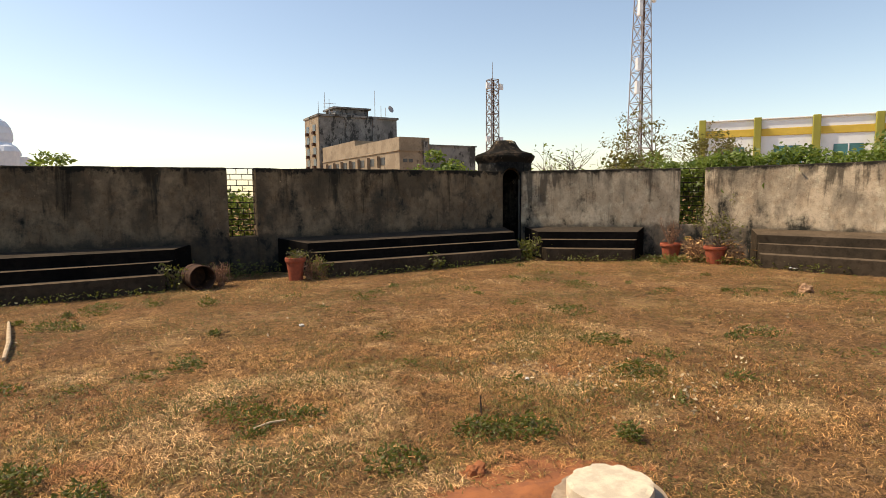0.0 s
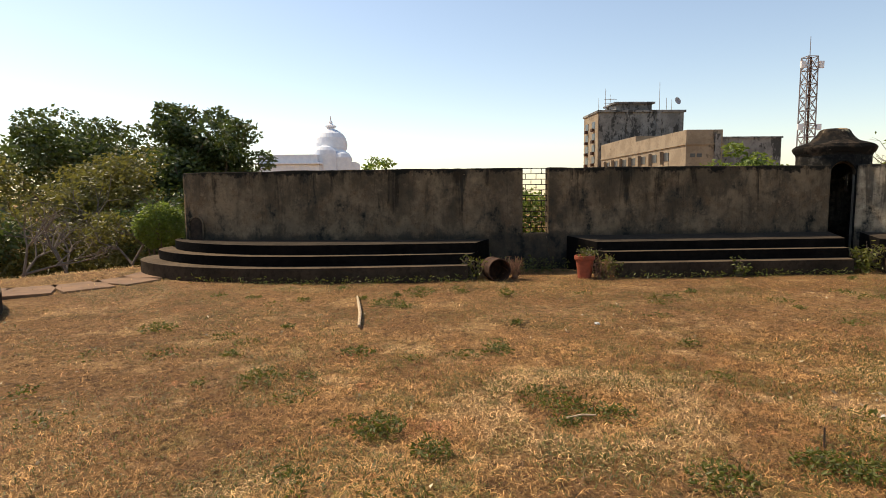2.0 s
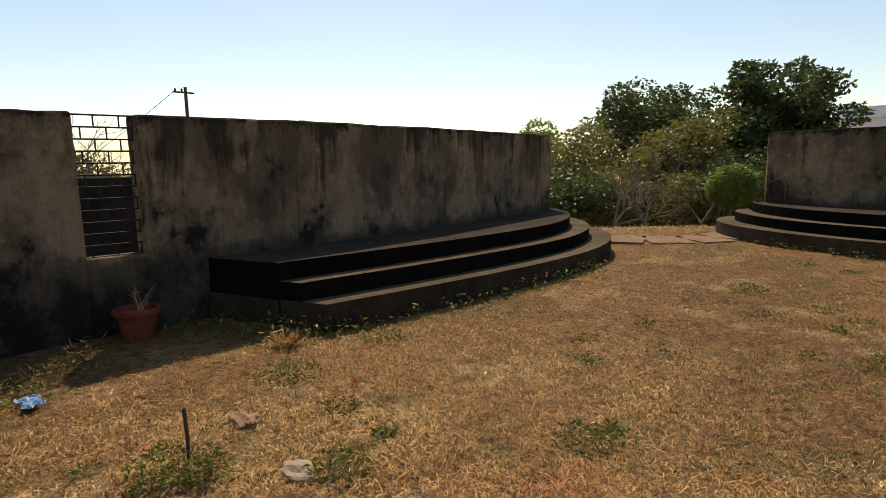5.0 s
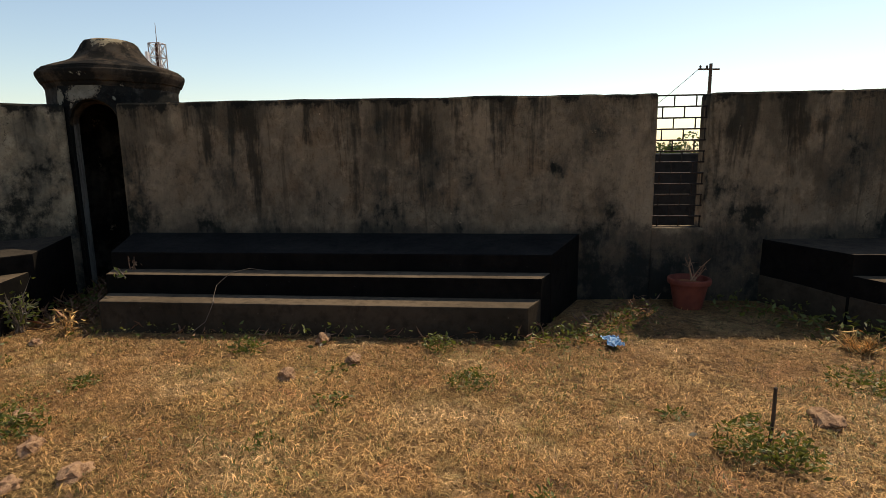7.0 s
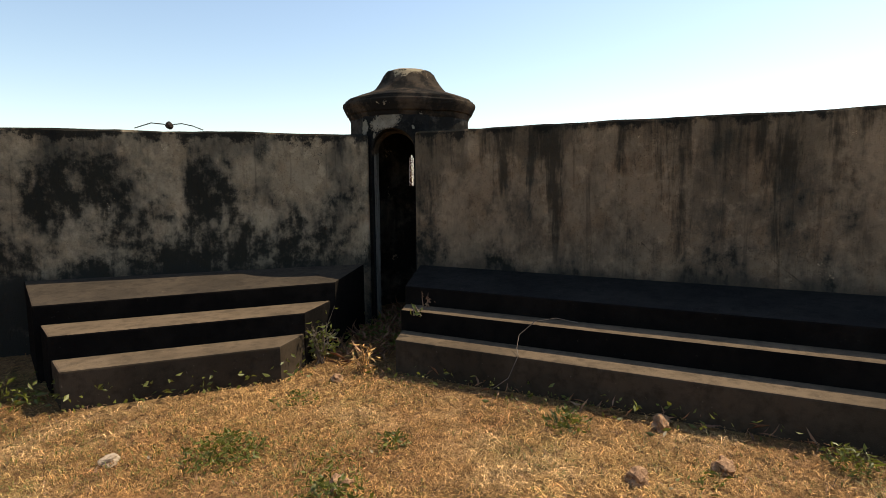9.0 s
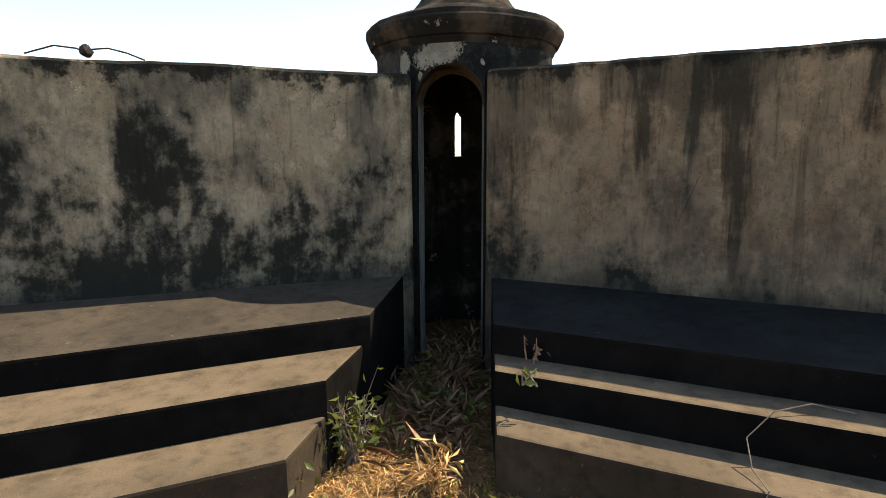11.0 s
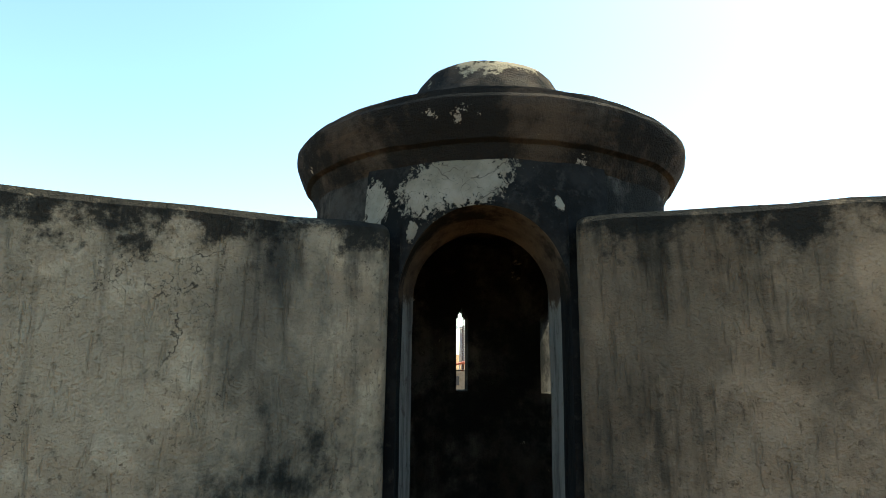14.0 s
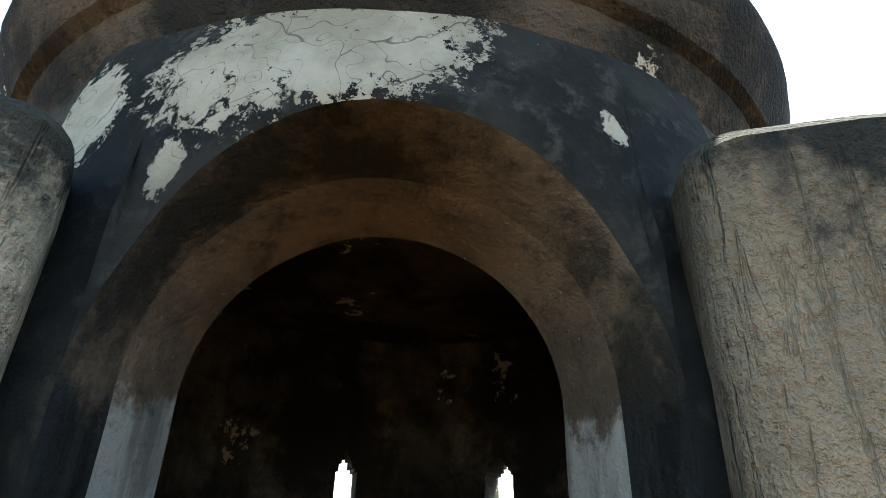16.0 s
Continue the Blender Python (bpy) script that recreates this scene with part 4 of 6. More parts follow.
def bare_tree(x, y, height, spread, label, seed, leaves=0, leaf=None, base=None, depth=5):
    rng = np.random.default_rng(seed)
    z0 = ground_height(x, y) - 0.05 if base is None else base
    root = thing("bare_tree", x, y, z0, label, "tree")
    bm = bmesh.new()
    tips = []

    def grow(p, d, length, r, level):
        q = p + d * length
        rod(bm, p, q, r, r * 0.72, 5 if level else 7)
        if level >= depth:
            tips.append(q)
            return
        for _ in range(3 if level < 3 else 2):
            e = (d + Vector(rng.normal(size=3)) * spread).normalized()
            e.z = abs(e.z) * 0.8 + 0.12
            grow(q, e.normalized(), length * rng.uniform(0.62, 0.86), r * 0.62, level + 1)

    span = (height - z0)
    grow(Vector((x, y, z0)), Vector((rng.normal() * 0.08, rng.normal() * 0.08, 1)).normalized(), span * 0.3, span * 0.014 + 0.02, 0)
    part("limbwork", bm, TWIG, root)
    if leaves:
        pts = np.array([tips[i] for i in rng.integers(0, len(tips), leaves)]) + rng.normal(size=(leaves, 3)) * 0.16
        ob = new("foliage", leaf_mesh("foliage", pts, 0.17, leaf, seed=seed))
        ob.parent = root
        ob.matrix_parent_inverse = root.matrix_world.inverted()


def polar(az, dist, cx=-0.3, cy=0.1):
    return cx - math.sin(radians(az)) * dist, cy + math.cos(radians(az)) * dist


def hedge(name, line, width, z_lo, z_hi, leaf, n, size, label, seed, wave=0.2):
    """A thick row of creeper and shrubs along a plan line: leaves on tangled stems."""
    rng = np.random.default_rng(seed)
    root = thing(name, *line[0], 0, label, "hedge")
    bm = bmesh.new()
    pts = []
    lens = [math.dist(a, b) for a, b in zip(line, line[1:])]
    total = sum(lens)
    for a, b, length in zip(line, line[1:], lens):
        m = int(n * length / total)
        t = rng.uniform(0, 1, m)
        off = rng.normal(size=(m, 2)) * width / 2
        px = a[0] + (b[0] - a[0]) * t + off[:, 0]
        py = a[1] + (b[1] - a[1]) * t + off[:, 1]
        top = z_hi + wave * np.array([noise.noise((u * 1.1, v * 1.1, seed)) for u, v in zip(px, py)]) * 2
        pz = z_lo + (top - z_lo) * rng.uniform(0, 1, m) ** 0.6
        pts.append(np.stack([px, py, pz], 1))
        for k in range(max(3, int(length * 3))):
            t = rng.uniform()
            p = Vector((a[0] + (b[0] - a[0]) * t, a[1] + (b[1] - a[1]) * t, z_lo - 0.3))
            limb(bm, p, p + Vector((rng.normal() * 0.3, rng.normal() * 0.3, z_hi - z_lo)), 0.02, 0.006, 0.1, rng)
    part("stemwork", bm, TWIG, root)
    ob = new("leaves", leaf_mesh("leaves", np.concatenate(pts), size, leaf, seed=seed))
    ob.parent = root
    ob.matrix_parent_inverse = root.matrix_world.inverted()


# beyond the open corner
x, y = polar(30.0, 46)
tree(x, y, 8.1, 5.2, BARK, LEAF_DARK, "large dark dome-shaped tree standing behind the shrubs", 11, 16000, 0.34, 60, low=0.15, thick=0.3)
x, y = polar(22.3, 26)
tree(x, y, 6.5, 2.4, BARK, LEAF_DARK, "tall dark-leaved tree with an open uneven crown", 12, 16000, 0.22, 46, low=0.02, thick=0.16)
x, y = polar(18.6, 27)
tree(x, y, 6.4, 2.1, BARK, LEAF_DARK, "dark glossy-leaved tree beside the flared wall", 13, 11000, 0.22, 40, low=0.05, thick=0.14)
x, y = polar(27.0, 23)
tree(x, y, 3.6, 2.4, BARK, LEAF_OLIVE, "yellow-green young tree over the undergrowth", 14, 11000, 0.17, 44, low=0.05, thick=0.08)
x, y = polar(31.5, 21)
tree(x, y, 2.7, 2.0, TWIG, LEAF_OLIVE, "thin olive shrub with bare grey stems", 15, 7500, 0.14, 40, low=0.02, thick=0.05, category="shrub", name="shrub")
x, y = polar(37.5, 24)
tree(x, y, 3.05, 2.5, BARK, LEAF_OLIVE, "low spreading tree with light green leaf tips", 16, 9000, 0.17, 44, low=0.08, thick=0.08)
x, y = polar(40.5, 30)
tree(x, y, 3.6, 2.6, BARK, LEAF_BRIGHT, "sparse bright green tree above the wall", 17, 5200, 0.22, 30, low=0.3, thick=0.08)
x, y = polar(24.5, 20)
tree(x, y, 1.9, 1.8, TWIG, LEAF_DARK, "shaded dark undergrowth shrub", 18, 7000, 0.14, 36, low=0.0, thick=0.05, category="shrub", name="shrub")
x, y = polar(28.5, 18.5)
tree(x, y, 1.5, 1.7, TWIG, LEAF_OLIVE, "brownish tangled undergrowth shrub", 19, 7000, 0.12, 40, low=0.0, thick=0.04, category="shrub", name="shrub")
x, y = polar(34.5, 19)
tree(x, y, 1.6, 1.9, TWIG, LEAF_OLIVE, "brownish olive undergrowth shrub", 20, 7000, 0.12, 40, low=0.0, thick=0.04, category="shrub", name="shrub")
x, y = polar(19.5, 20.5)
tree(x, y, 1.9, 1.7, TWIG, LEAF_DARK, "shaded undergrowth shrub behind the clipped bush", 21, 6000, 0.14, 36, low=0.0, thick=0.04, category="shrub", name="shrub")
x, y = polar(38.5, 18)
tree(x, y, 1.7, 1.8, TWIG, LEAF_DARK, "dark shrub beside the flared wall end", 22, 6000, 0.14, 36, low=0.0, thick=0.04, category="shrub", name="shrub")
for k, (az, dist, h) in enumerate(((26, 16.5, 1.5), (31, 16.5, 1.7), (34, 16, 1.5), (29, 20, 2.3))):
    x, y = polar(az, dist)
    bare_tree(x, y, h, 0.55, "leafless grey-brown shrub among the undergrowth", 40 + k)


def clipped_bush(x, y, z, r):
    """A ball-clipped bush with a loose surface of small leaves on short stems."""
    rng = np.random.default_rng(5)
    root = thing("clipped_bush", x, y, ground_height(x, y), "round clipped bright green bush", "bush")
    bm = bmesh.new()
    for k in range(9):
        limb(bm, (x, y, ground_height(x, y) - 0.1), (x + rng.normal() * r * 0.4, y + rng.normal() * r * 0.4, z), 0.03, 0.008, 0.05, rng)
    part("stemwork", bm, TWIG, root)
    d = rng.normal(size=(9000, 3))
    d /= np.linalg.norm(d, axis=1)[:, None]
    pts = np.array([x, y, z]) + d * (r * (0.78 + 0.2 * rng.uniform(0, 1, (9000, 1)) ** 0.5 + 0.06 * np.sin(d[:, :1] * 9 + d[:, 1:2] * 7)))
    ob = new("leaves", leaf_mesh("leaves", pts, 0.07, LEAF_BRIGHT, seed=6))
    ob.parent = root
    ob.matrix_parent_inverse = root.matrix_world.inverted()


x, y = polar(23.9, 16.5)
clipped_bush(x, y, 0.72, 0.6)

# behind the north and east walls
hedge("hedge", [(0.2, 12.3), (4.5, 12.6)], 0.5, 0.0, 1.45, LEAF_BRIGHT, 7000, 0.11, "bright green hedge behind the north grille", 31)
hedge("creeper_hedge", [(11.1, 9.3), (12.3, 7.2), (13.2, 4.2)], 0.5, 0.0, 2.26, LEAF_BRIGHT, 19000, 0.11, "sunlit green creeper growing over the east wall", 32, 0.25)
hedge("creeper_hedge", [(13.3, 4.2), (14.0, 1.0), (14.6, -2.0)], 0.5, 0.0, 2.1, LEAF_BRIGHT, 9000, 0.11, "lower green creeper behind the pale wall", 33, 0.08)
x, y = polar(-31.0, 24)
tree(x, y, 3.4, 1.7, TWIG, LEAF_BRIGHT, "yellow-green bushy tree behind the turret", 51, 4200, 0.19, 30, low=0.2, thick=0.06)
x, y = polar(-48.5, 26)
tree(x, y, 3.3, 2.0, TWIG, LEAF_OLIVE, "olive tree at the foot of the mast", 52, 4200, 0.19, 30, low=0.2, thick=0.07)
x, y = polar(-52.0, 34)
bare_tree(x, y, 5.4, 0.42, "spreading half-bare tree with thin grey-green leaves", 53, 1700, LEAF_OLIVE, depth=6)
x, y = polar(-56.0, 64)
bare_tree(x, y, 8.5, 0.45, "far half-bare tree beside the white building", 57, 1200, LEAF_OLIVE, depth=6)
for k, (az, dist, h) in enumerate(((-40.5, 22, 3.0), (-44.5, 24, 3.6), (-47, 24, 3.1), (-42.5, 27, 3.0))):
    x, y = polar(az, dist)
    bare_tree(x, y, h, 0.5, "pale leafless tree behind the angled wall", 60 + k, 60, LEAF_BRIGHT)
x, y = polar(4.2, 20)
tree(x, y, 2.85, 0.9, TWIG, LEAF_BRIGHT, "small bright green sapling tips over the wall", 70, 700, 0.17, 12, low=0.5, thick=0.03)
x, y = polar(13.5, 22)
x, y = polar(-1.8, 30)
tree(x, y, 2.95, 1.0, TWIG, LEAF_DARK, "distant dark treetop just over the wall", 71, 900, 0.2, 12, low=0.5, thick=0.04)
# beyond the west wall
for k, (az, dist, h, r, leaf) in enumerate(((55.2, 62, 5.9, 2.2, LEAF_DARK), (82, 70, 4.2, 8.0, LEAF_DARK), (92, 75, 3.6, 9.0, LEAF_DARK), (73, 70, 3.2, 7.0, LEAF_DARK))):
    x, y = polar(az, dist, -0.8, -0.5)
    tree(x, y, h, r, BARK, leaf, "distant dark tree beyond the west wall", 80 + k, 3000, 0.4, 30, low=0.2, thick=0.15)
for k, (az, dist) in enumerate(((80.5, 40), (84, 38), (87, 42))):
    x, y = polar(az, dist, -0.8, -0.5)
    bare_tree(x, y, 4.4, 0.42, "distant leafless tree seen through the grille", 90 + k)


def palm(x, y, top):
    rng = np.random.default_rng(3)
    z0 = ground_height(x, y) - 0.1
    root = thing("palm_tree", x, y, z0, "distant palm with drooping fronds", "palm tree")
    bm = bmesh.new()
    limb(bm, (x, y, z0), (x, y, top - 0.6), 0.2, 0.14, 0.05, rng)
    part("trunk", bm, BARK, root)
    for k in range(16):
        a = k * 2.4
        rise = rng.uniform(-0.3, 0.9)
        pts, way = [], []
        for j in range(26):
            t = j / 25
            r = 2.0 * t
            p = (x + math.cos(a) * r, y + math.sin(a) * r, top - 0.6 + rise * r - 0.45 * r * r)
            for s in (-1, 1):
                pts.append(p)
                way.append((-math.sin(a) * s + math.cos(a) * 0.7, math.cos(a) * s + math.sin(a) * 0.7, -0.3))
        ob = new("frond", leaf_mesh("frond", pts, 0.6, LEAF_DARK, slim=0.1, seed=k, along=np.array(way)))
        ob.parent = root
        ob.matrix_parent_inverse = root.matrix_world.inverted()


x, y = polar(61.4, 60, -0.8, -0.3)
palm(x, y, 6.3)


# ---- far buildings and masts ----
def block(root, name, x0, x1, y0, y1, z0, z1, material, label=""):
    bm = bmesh.new()
    box(bm, x0, x1, y0, y1, z0, z1)
    return part(name, bm, material, root, label)


def office_building():
    root = thing("office_building", 50, 135, -4.3, "grey stained concrete office block with a tan lower wing", "building")
    tower = block(root, "tower_block", 42.8, 63.0, 133.3, 144.6, -4.3, 20.0, CONCRETE_GREY)
    block(root, "tan_side", 42.6, 42.8 - 0.004, 133.4, 144.5, -4.3, 20.0, CONCRETE_TAN, "sunlit tan side wall")
    block(root, "roof_edge", 42.4, 63.4, 132.9, 145.0, 20.0, 20.5, CONCRETE_GREY)
    block(root, "rooftop_room", 47.4, 56.0, 135, 142, 20.5, 22.2, CONCRETE_GREY)
    block(root, "rooftop_slab", 46.8, 56.6, 134.4, 142.6, 22.2, 22.6, CONCRETE_GREY)
    block(root, "pilaster", 49.2, 49.9, 132.95, 133.3, 10, 20, CONCRETE_GREY)
    block(root, "pilaster", 56.3, 57.4, 132.8, 133.3, 8, 20, CONCRETE_GREY)
    for row in range(5):
        for col in range(2):
            yy = 135.6 + col * 5.2
            w = block(root, "window", 42.52, 42.596, yy, yy + 2.2, 16.6 - row * 2.75, 18.2 - row * 2.75, DARK_GLASS)
            bm = bmesh.new()
            box(bm, 41.9, 42.5, yy + 0.3, yy + 1.5, 15.9 - row * 2.75, 16.6 - row * 2.75, 0.05)
            part("air_conditioner", bm, RUST, root)
    # lower wing
    block(root, "lower_wing", 43.3, 49.3, 90.8, 133, -4.3, 11.3, CONCRETE_TAN)
    block(root, "wing_parapet", 43.3, 49.3, 112, 133, 11.3, 12.4, CONCRETE_TAN)
    block(root, "wing_ledge", 43.1, 49.5, 90.6, 133, 8.9, 9.15, CONCRETE_TAN)
    for k in range(7):
        yy = 97 + k * 5.0
        block(root, "window", 43.22, 43.296, yy, yy + 1.9, 6.7, 8.1, DARK_GLASS)
        block(root, "sun_fin", 42.7, 43.29, yy + 2.2, yy + 2.5, 6.2, 8.4, CONCRETE_TAN)
    block(root, "back_wing", 49.3, 62.5, 96, 120, -4.3, 10.4, CONCRETE_GREY)
    block(root, "roof_strip", 49.3, 62.7, 95.8, 120, 10.4, 10.65, CONCRETE_GREY)
    block(root, "downpipe_duct", 47.9, 48.8, 90.3, 90.78, 5.2, 10.6, CONCRETE_GREY)
    for k in range(2):
        block(root, "window", 44.0 + k * 1.1, 44.8 + k * 1.1, 90.7, 90.79, 6.9, 7.5, DARK_GLASS)
    for px, py, h in ((42.9, 134, 3.0), (44.5, 134, 5.2), (45.6, 134, 3.8), (57.4, 134, 6.6), (59.5, 135, 3.2), (60.8, 135, 2.8)):
        bm = bmesh.new()
        rod(bm, (px, py, 20.4), (px, py, 20.4 + h), 0.08, 0.05)
        part("antenna_pole", bm, STEEL, root)
    for zz in (21.3, 22.2, 23.1):
        bm = bmesh.new()
        rod(bm, (44.2, 134, zz), (47.2, 134, zz), 0.06)
        part("antenna_bar", bm, STEEL, root)
    bm = bmesh.new()
    revolve(bm, [(0.0, 0.0), (0.5, 0.08), (0.9, 0.3), (0.86, 0.34), (0.5, 0.14), (0.0, 0.05)], 16)
    bmesh.ops.transform(bm, matrix=pose(61.6, 134, 22.6, 70, 0, 20), verts=bm.verts[:])
    part("dish", bm, STEEL, root)


office_building()


def temple():
    cx, cy = polar(8.2, 90)
    root = thing("white_temple", cx, cy, -4.3, "white domed temple with a flat-roofed hall", "temple")
    bm = bmesh.new()
    revolve(bm, [(2.9, 2.0), (2.9, 6.6), (3.15, 6.7), (3.15, 7.0), (2.7, 7.1), (2.6, 7.6), (2.3, 7.7), (2.25, 8.3), (2.42, 8.6), (2.45, 9.3), (2.25, 10.1), (1.8, 10.8), (1.1, 11.3), (0.6, 11.5), (0.55, 11.7), (0.85, 11.85), (0.85, 12.0), (0.4, 12.2), (0.25, 12.4), (0.3, 12.6), (0.12, 12.8), (0.05, 13.5), (0.0, 13.5)], 28, centre=(cx, cy))
    part("dome", bm, TEMPLE_WHITE, root, smooth=False)
    bm = bmesh.new()
    revolve(bm, [(1.75, 5.0), (1.75, 7.4), (1.6, 8.0), (1.15, 8.5), (0.5, 8.75), (0.0, 8.8)], 20, centre=(cx - 0.5, cy - 3.2))
    part("porch_dome", bm, TEMPLE_WHITE, root)
    bm = bmesh.new()
    revolve(bm, [(1.3, 5.0), (1.4, 6.5), (1.45, 7.0), (1.1, 7.6), (0.5, 8.0), (0.0, 8.1)], 16, centre=(cx + 1.9, cy - 2.4))
    part("corner_turret", bm, TEMPLE_WHITE, root)
    bm = bmesh.new()
    box(bm, cx - 3.4, cx + 4.0, cy - 2.6, cy + 3.5, -4.3, 6.4, 0.1)
    part("sanctum", bm, TEMPLE_WHITE, root)
    hx, hy = polar(15.1, 86)
    bm = bmesh.new()
    box(bm, hx, cx - 1.0, hy, hy + 8, -4.3, 5.9, 0.05)
    part("hall", bm, TEMPLE_WHITE, root)
    bm = bmesh.new()
    box(bm, hx - 0.5, cx - 0.6, hy - 0.5, hy + 8, 5.9, 6.15, 0.05)
    part("cornice", bm, TEMPLE_WHITE, root)
    bm = bmesh.new()
    box(bm, hx, cx - 1.2, hy, hy + 8, 6.15, 7.3, 0.05)
    part("parapet", bm, TEMPLE_WHITE, root)


temple()


def lattice_mast(az, dist, w0, w1, z1, panels, label, material, seed, gear):
    rng = random.Random(seed)
    x, y = polar(az, dist, -0.1, 0.1)
    z0 = ground_height(x, y)
    root = thing("lattice_mast", x, y, z0, label, "radio mast")
    wide = lambda z: w0 + (w1 - w0) * max(0.0, (z - 0)) / z1
    thick = 0.0011 * dist
    corner = lambda k, z: Vector((x + wide(z) / 2 * (1, -1, -1, 1)[k], y + wide(z) / 2 * (1, 1, -1, -1)[k], z))
    for k in range(4):
        bm = bmesh.new()
        rod(bm, corner(k, z0), corner(k, z1), thick, thick * 0.8, 5)
        part("mast_leg", bm, material, root)
    for p in range(panels):
        za, zb = z1 * p / panels, z1 * (p + 1) / panels
        for k in range(4):
            j = (k + 1) % 4
            bm = bmesh.new()
            rod(bm, corner(k, za), corner(j, zb), thick * 0.55, sides=4)
            rod(bm, corner(j, za), corner(k, zb), thick * 0.55, sides=4)
            rod(bm, corner(k, zb), corner(j, zb), thick * 0.55, sides=4)
            part("cross_brace", bm, material, root)
    bm = bmesh.new()
    rod(bm, (x, y, z1), (x, y, z1 + dist * 0.03), thick * 0.6, thick * 0.3)
    part("lightning_rod", bm, material, root)
    bm = bmesh.new()
    rod(bm, (x + wide(0) * 0.1, y, z0), (x + wide(0) * 0.1, y, z1), thick * 1.6, sides=6)
    part("cable_run", bm, RUST, root)
    for zf, side, h in gear:
        z = z1 * zf
        bm = bmesh.new()
        px = x + side * (wide(z) / 2 + dist * 0.006)
        box(bm, px - dist * 0.0035, px + dist * 0.0035, y - 0.6, y - 0.35, z, z + h, 0.02)
        rod(bm, (px, y - 0.35, z + h * 0.3), (x, y, z + h * 0.3), thick * 0.6)
        rod(bm, (px, y - 0.35, z + h * 0.8), (x, y, z + h * 0.8), thick * 0.6)
        part("antenna_panel", bm, WHITE, root, "white panel antenna on a bracket")


lattice_mast(-48.75, 52, 1.75, 0.85, 19.0, 15, "tall lattice radio mast with white panel antennas", STEEL, 1, ((0.83, -1, 1.6), (0.6, -1, 1.0), (0.5, -1, 1.0), (0.9, 1, 1.6), (0.97, 1, 1.4), (0.97, -1, 1.2)))
lattice_mast(-34.85, 80, 1.35, 1.2, 16.8, 11, "slender reddish lattice radio mast", RED_STEEL, 2, ((0.5, -1, 0.7), (0.5, 1, 0.7), (0.92, -1, 0.8), (0.92, 1, 0.8)))
lattice_mast(121.9, 70, 1.3, 1.2, 12.8, 9, "distant lattice mast behind the turret", STEEL, 3, ((0.8, -1, 1.6), (0.8, 1, 1.6), (0.9, -1, 1.6)))


def white_building():
    p1, p2 = Vector((36.4, 26.5)), Vector((42.7, 18.3))
    u = (p2 - p1).normalized()
    bay = (p2 - p1).length / 3
    root = thing("white_building", 40, 22, -3.0, "white building with olive pillars and a yellow band", "building")
    turn = math.degrees(math.atan2(u.y, u.x))
    frame_m = pose(p1.x, p1.y, 0, 0, 0, turn)

    def local(name, x0, x1, y0, y1, z0, z1, material, label=""):
        bm = bmesh.new()
        box(bm, x0, x1, y0, y1, z0, z1, 0.03)
        bmesh.ops.transform(bm, matrix=frame_m, verts=bm.verts[:])
        return part(name, bm, material, root, label)

    total = bay * 7
    local("wall", 0, total, 0.0, 9, -3, 6.2, PAINT_WHITE)
    local("yellow_band", 0, total, -0.05, -0.004, 5.1, 5.6, PAINT_YELLOW, "ochre yellow painted band")
    for k in range(8):
        local("pillar", k * bay - 0.22, k * bay + 0.22, -0.35, -0.06, -3, 6.35, PAINT_OLIVE)
    for k in range(7):
        local("window", k * bay + bay * 0.3, k * bay + bay * 0.78, -0.03, -0.004, 2.6, 4.4, GLASS_TEAL)
        local("window_mullion", k * bay + bay * 0.53, k * bay + bay * 0.55, -0.06, -0.032, 2.6, 4.4, PAINT_WHITE)
    local("roof_edge", -0.1, total, -0.1, 9, 6.2, 6.3, PAINT_WHITE)


white_building()

# rampart beyond the west grille, and the power pole
wall("wall_rampart", [(-9.6, -3.5), (-9.6, 7.5)], 0.6, 1.36, RAMPART, "dark old rubble rampart wall beyond the yard", -2.0)


def town_house(x, y, turn, label, wall_mat, roof_mat, eaves, ridge):
    """A small house of the town below, with a gabled or a flat roof, windows and a sill band."""
    z0 = ground_height(x, y) - 0.3
    root = thing("town_house", x, y, z0, label, "house", turn=turn)
    out = Matrix.Translation((x, y, 0)) @ Matrix.Rotation(radians(turn), 4, "Z")

    def add(name, bm, mat):
        bmesh.ops.transform(bm, matrix=out, verts=bm.verts[:])
        part(name, bm, mat, root)

    bm = bmesh.new()
    box(bm, -2.5, 2.5, -3, 3, z0, eaves)
    add("wall", bm, wall_mat)
    bm = bmesh.new()
    if ridge > eaves:
        rows = [[bm.verts.new(p) for p in ((xx, -3.3, eaves), (xx, 0, ridge), (xx, 3.3, eaves), (xx, 0, ridge - 0.2))] for xx in (-2.8, 2.8)]
        for k in range(4):
            bm.faces.new((rows[0][k], rows[0][(k + 1) % 4], rows[1][(k + 1) % 4], rows[1][k]))
        bm.faces.new(rows[0][::-1])
        bm.faces.new(rows[1])
        bmesh.ops.recalc_face_normals(bm, faces=bm.faces[:])
    else:
        box(bm, -2.6, 2.6, -3.1, 3.1, eaves, eaves + 0.15)
    add("roof", bm, roof_mat)
    for yy in (-2.1, -0.7, 0.7, 2.1):
        bm = bmesh.new()
        box(bm, 2.46, 2.53, yy - 0.3, yy + 0.3, eaves - 1.4, eaves - 0.5)
        add("window", bm, DARK_GLASS)


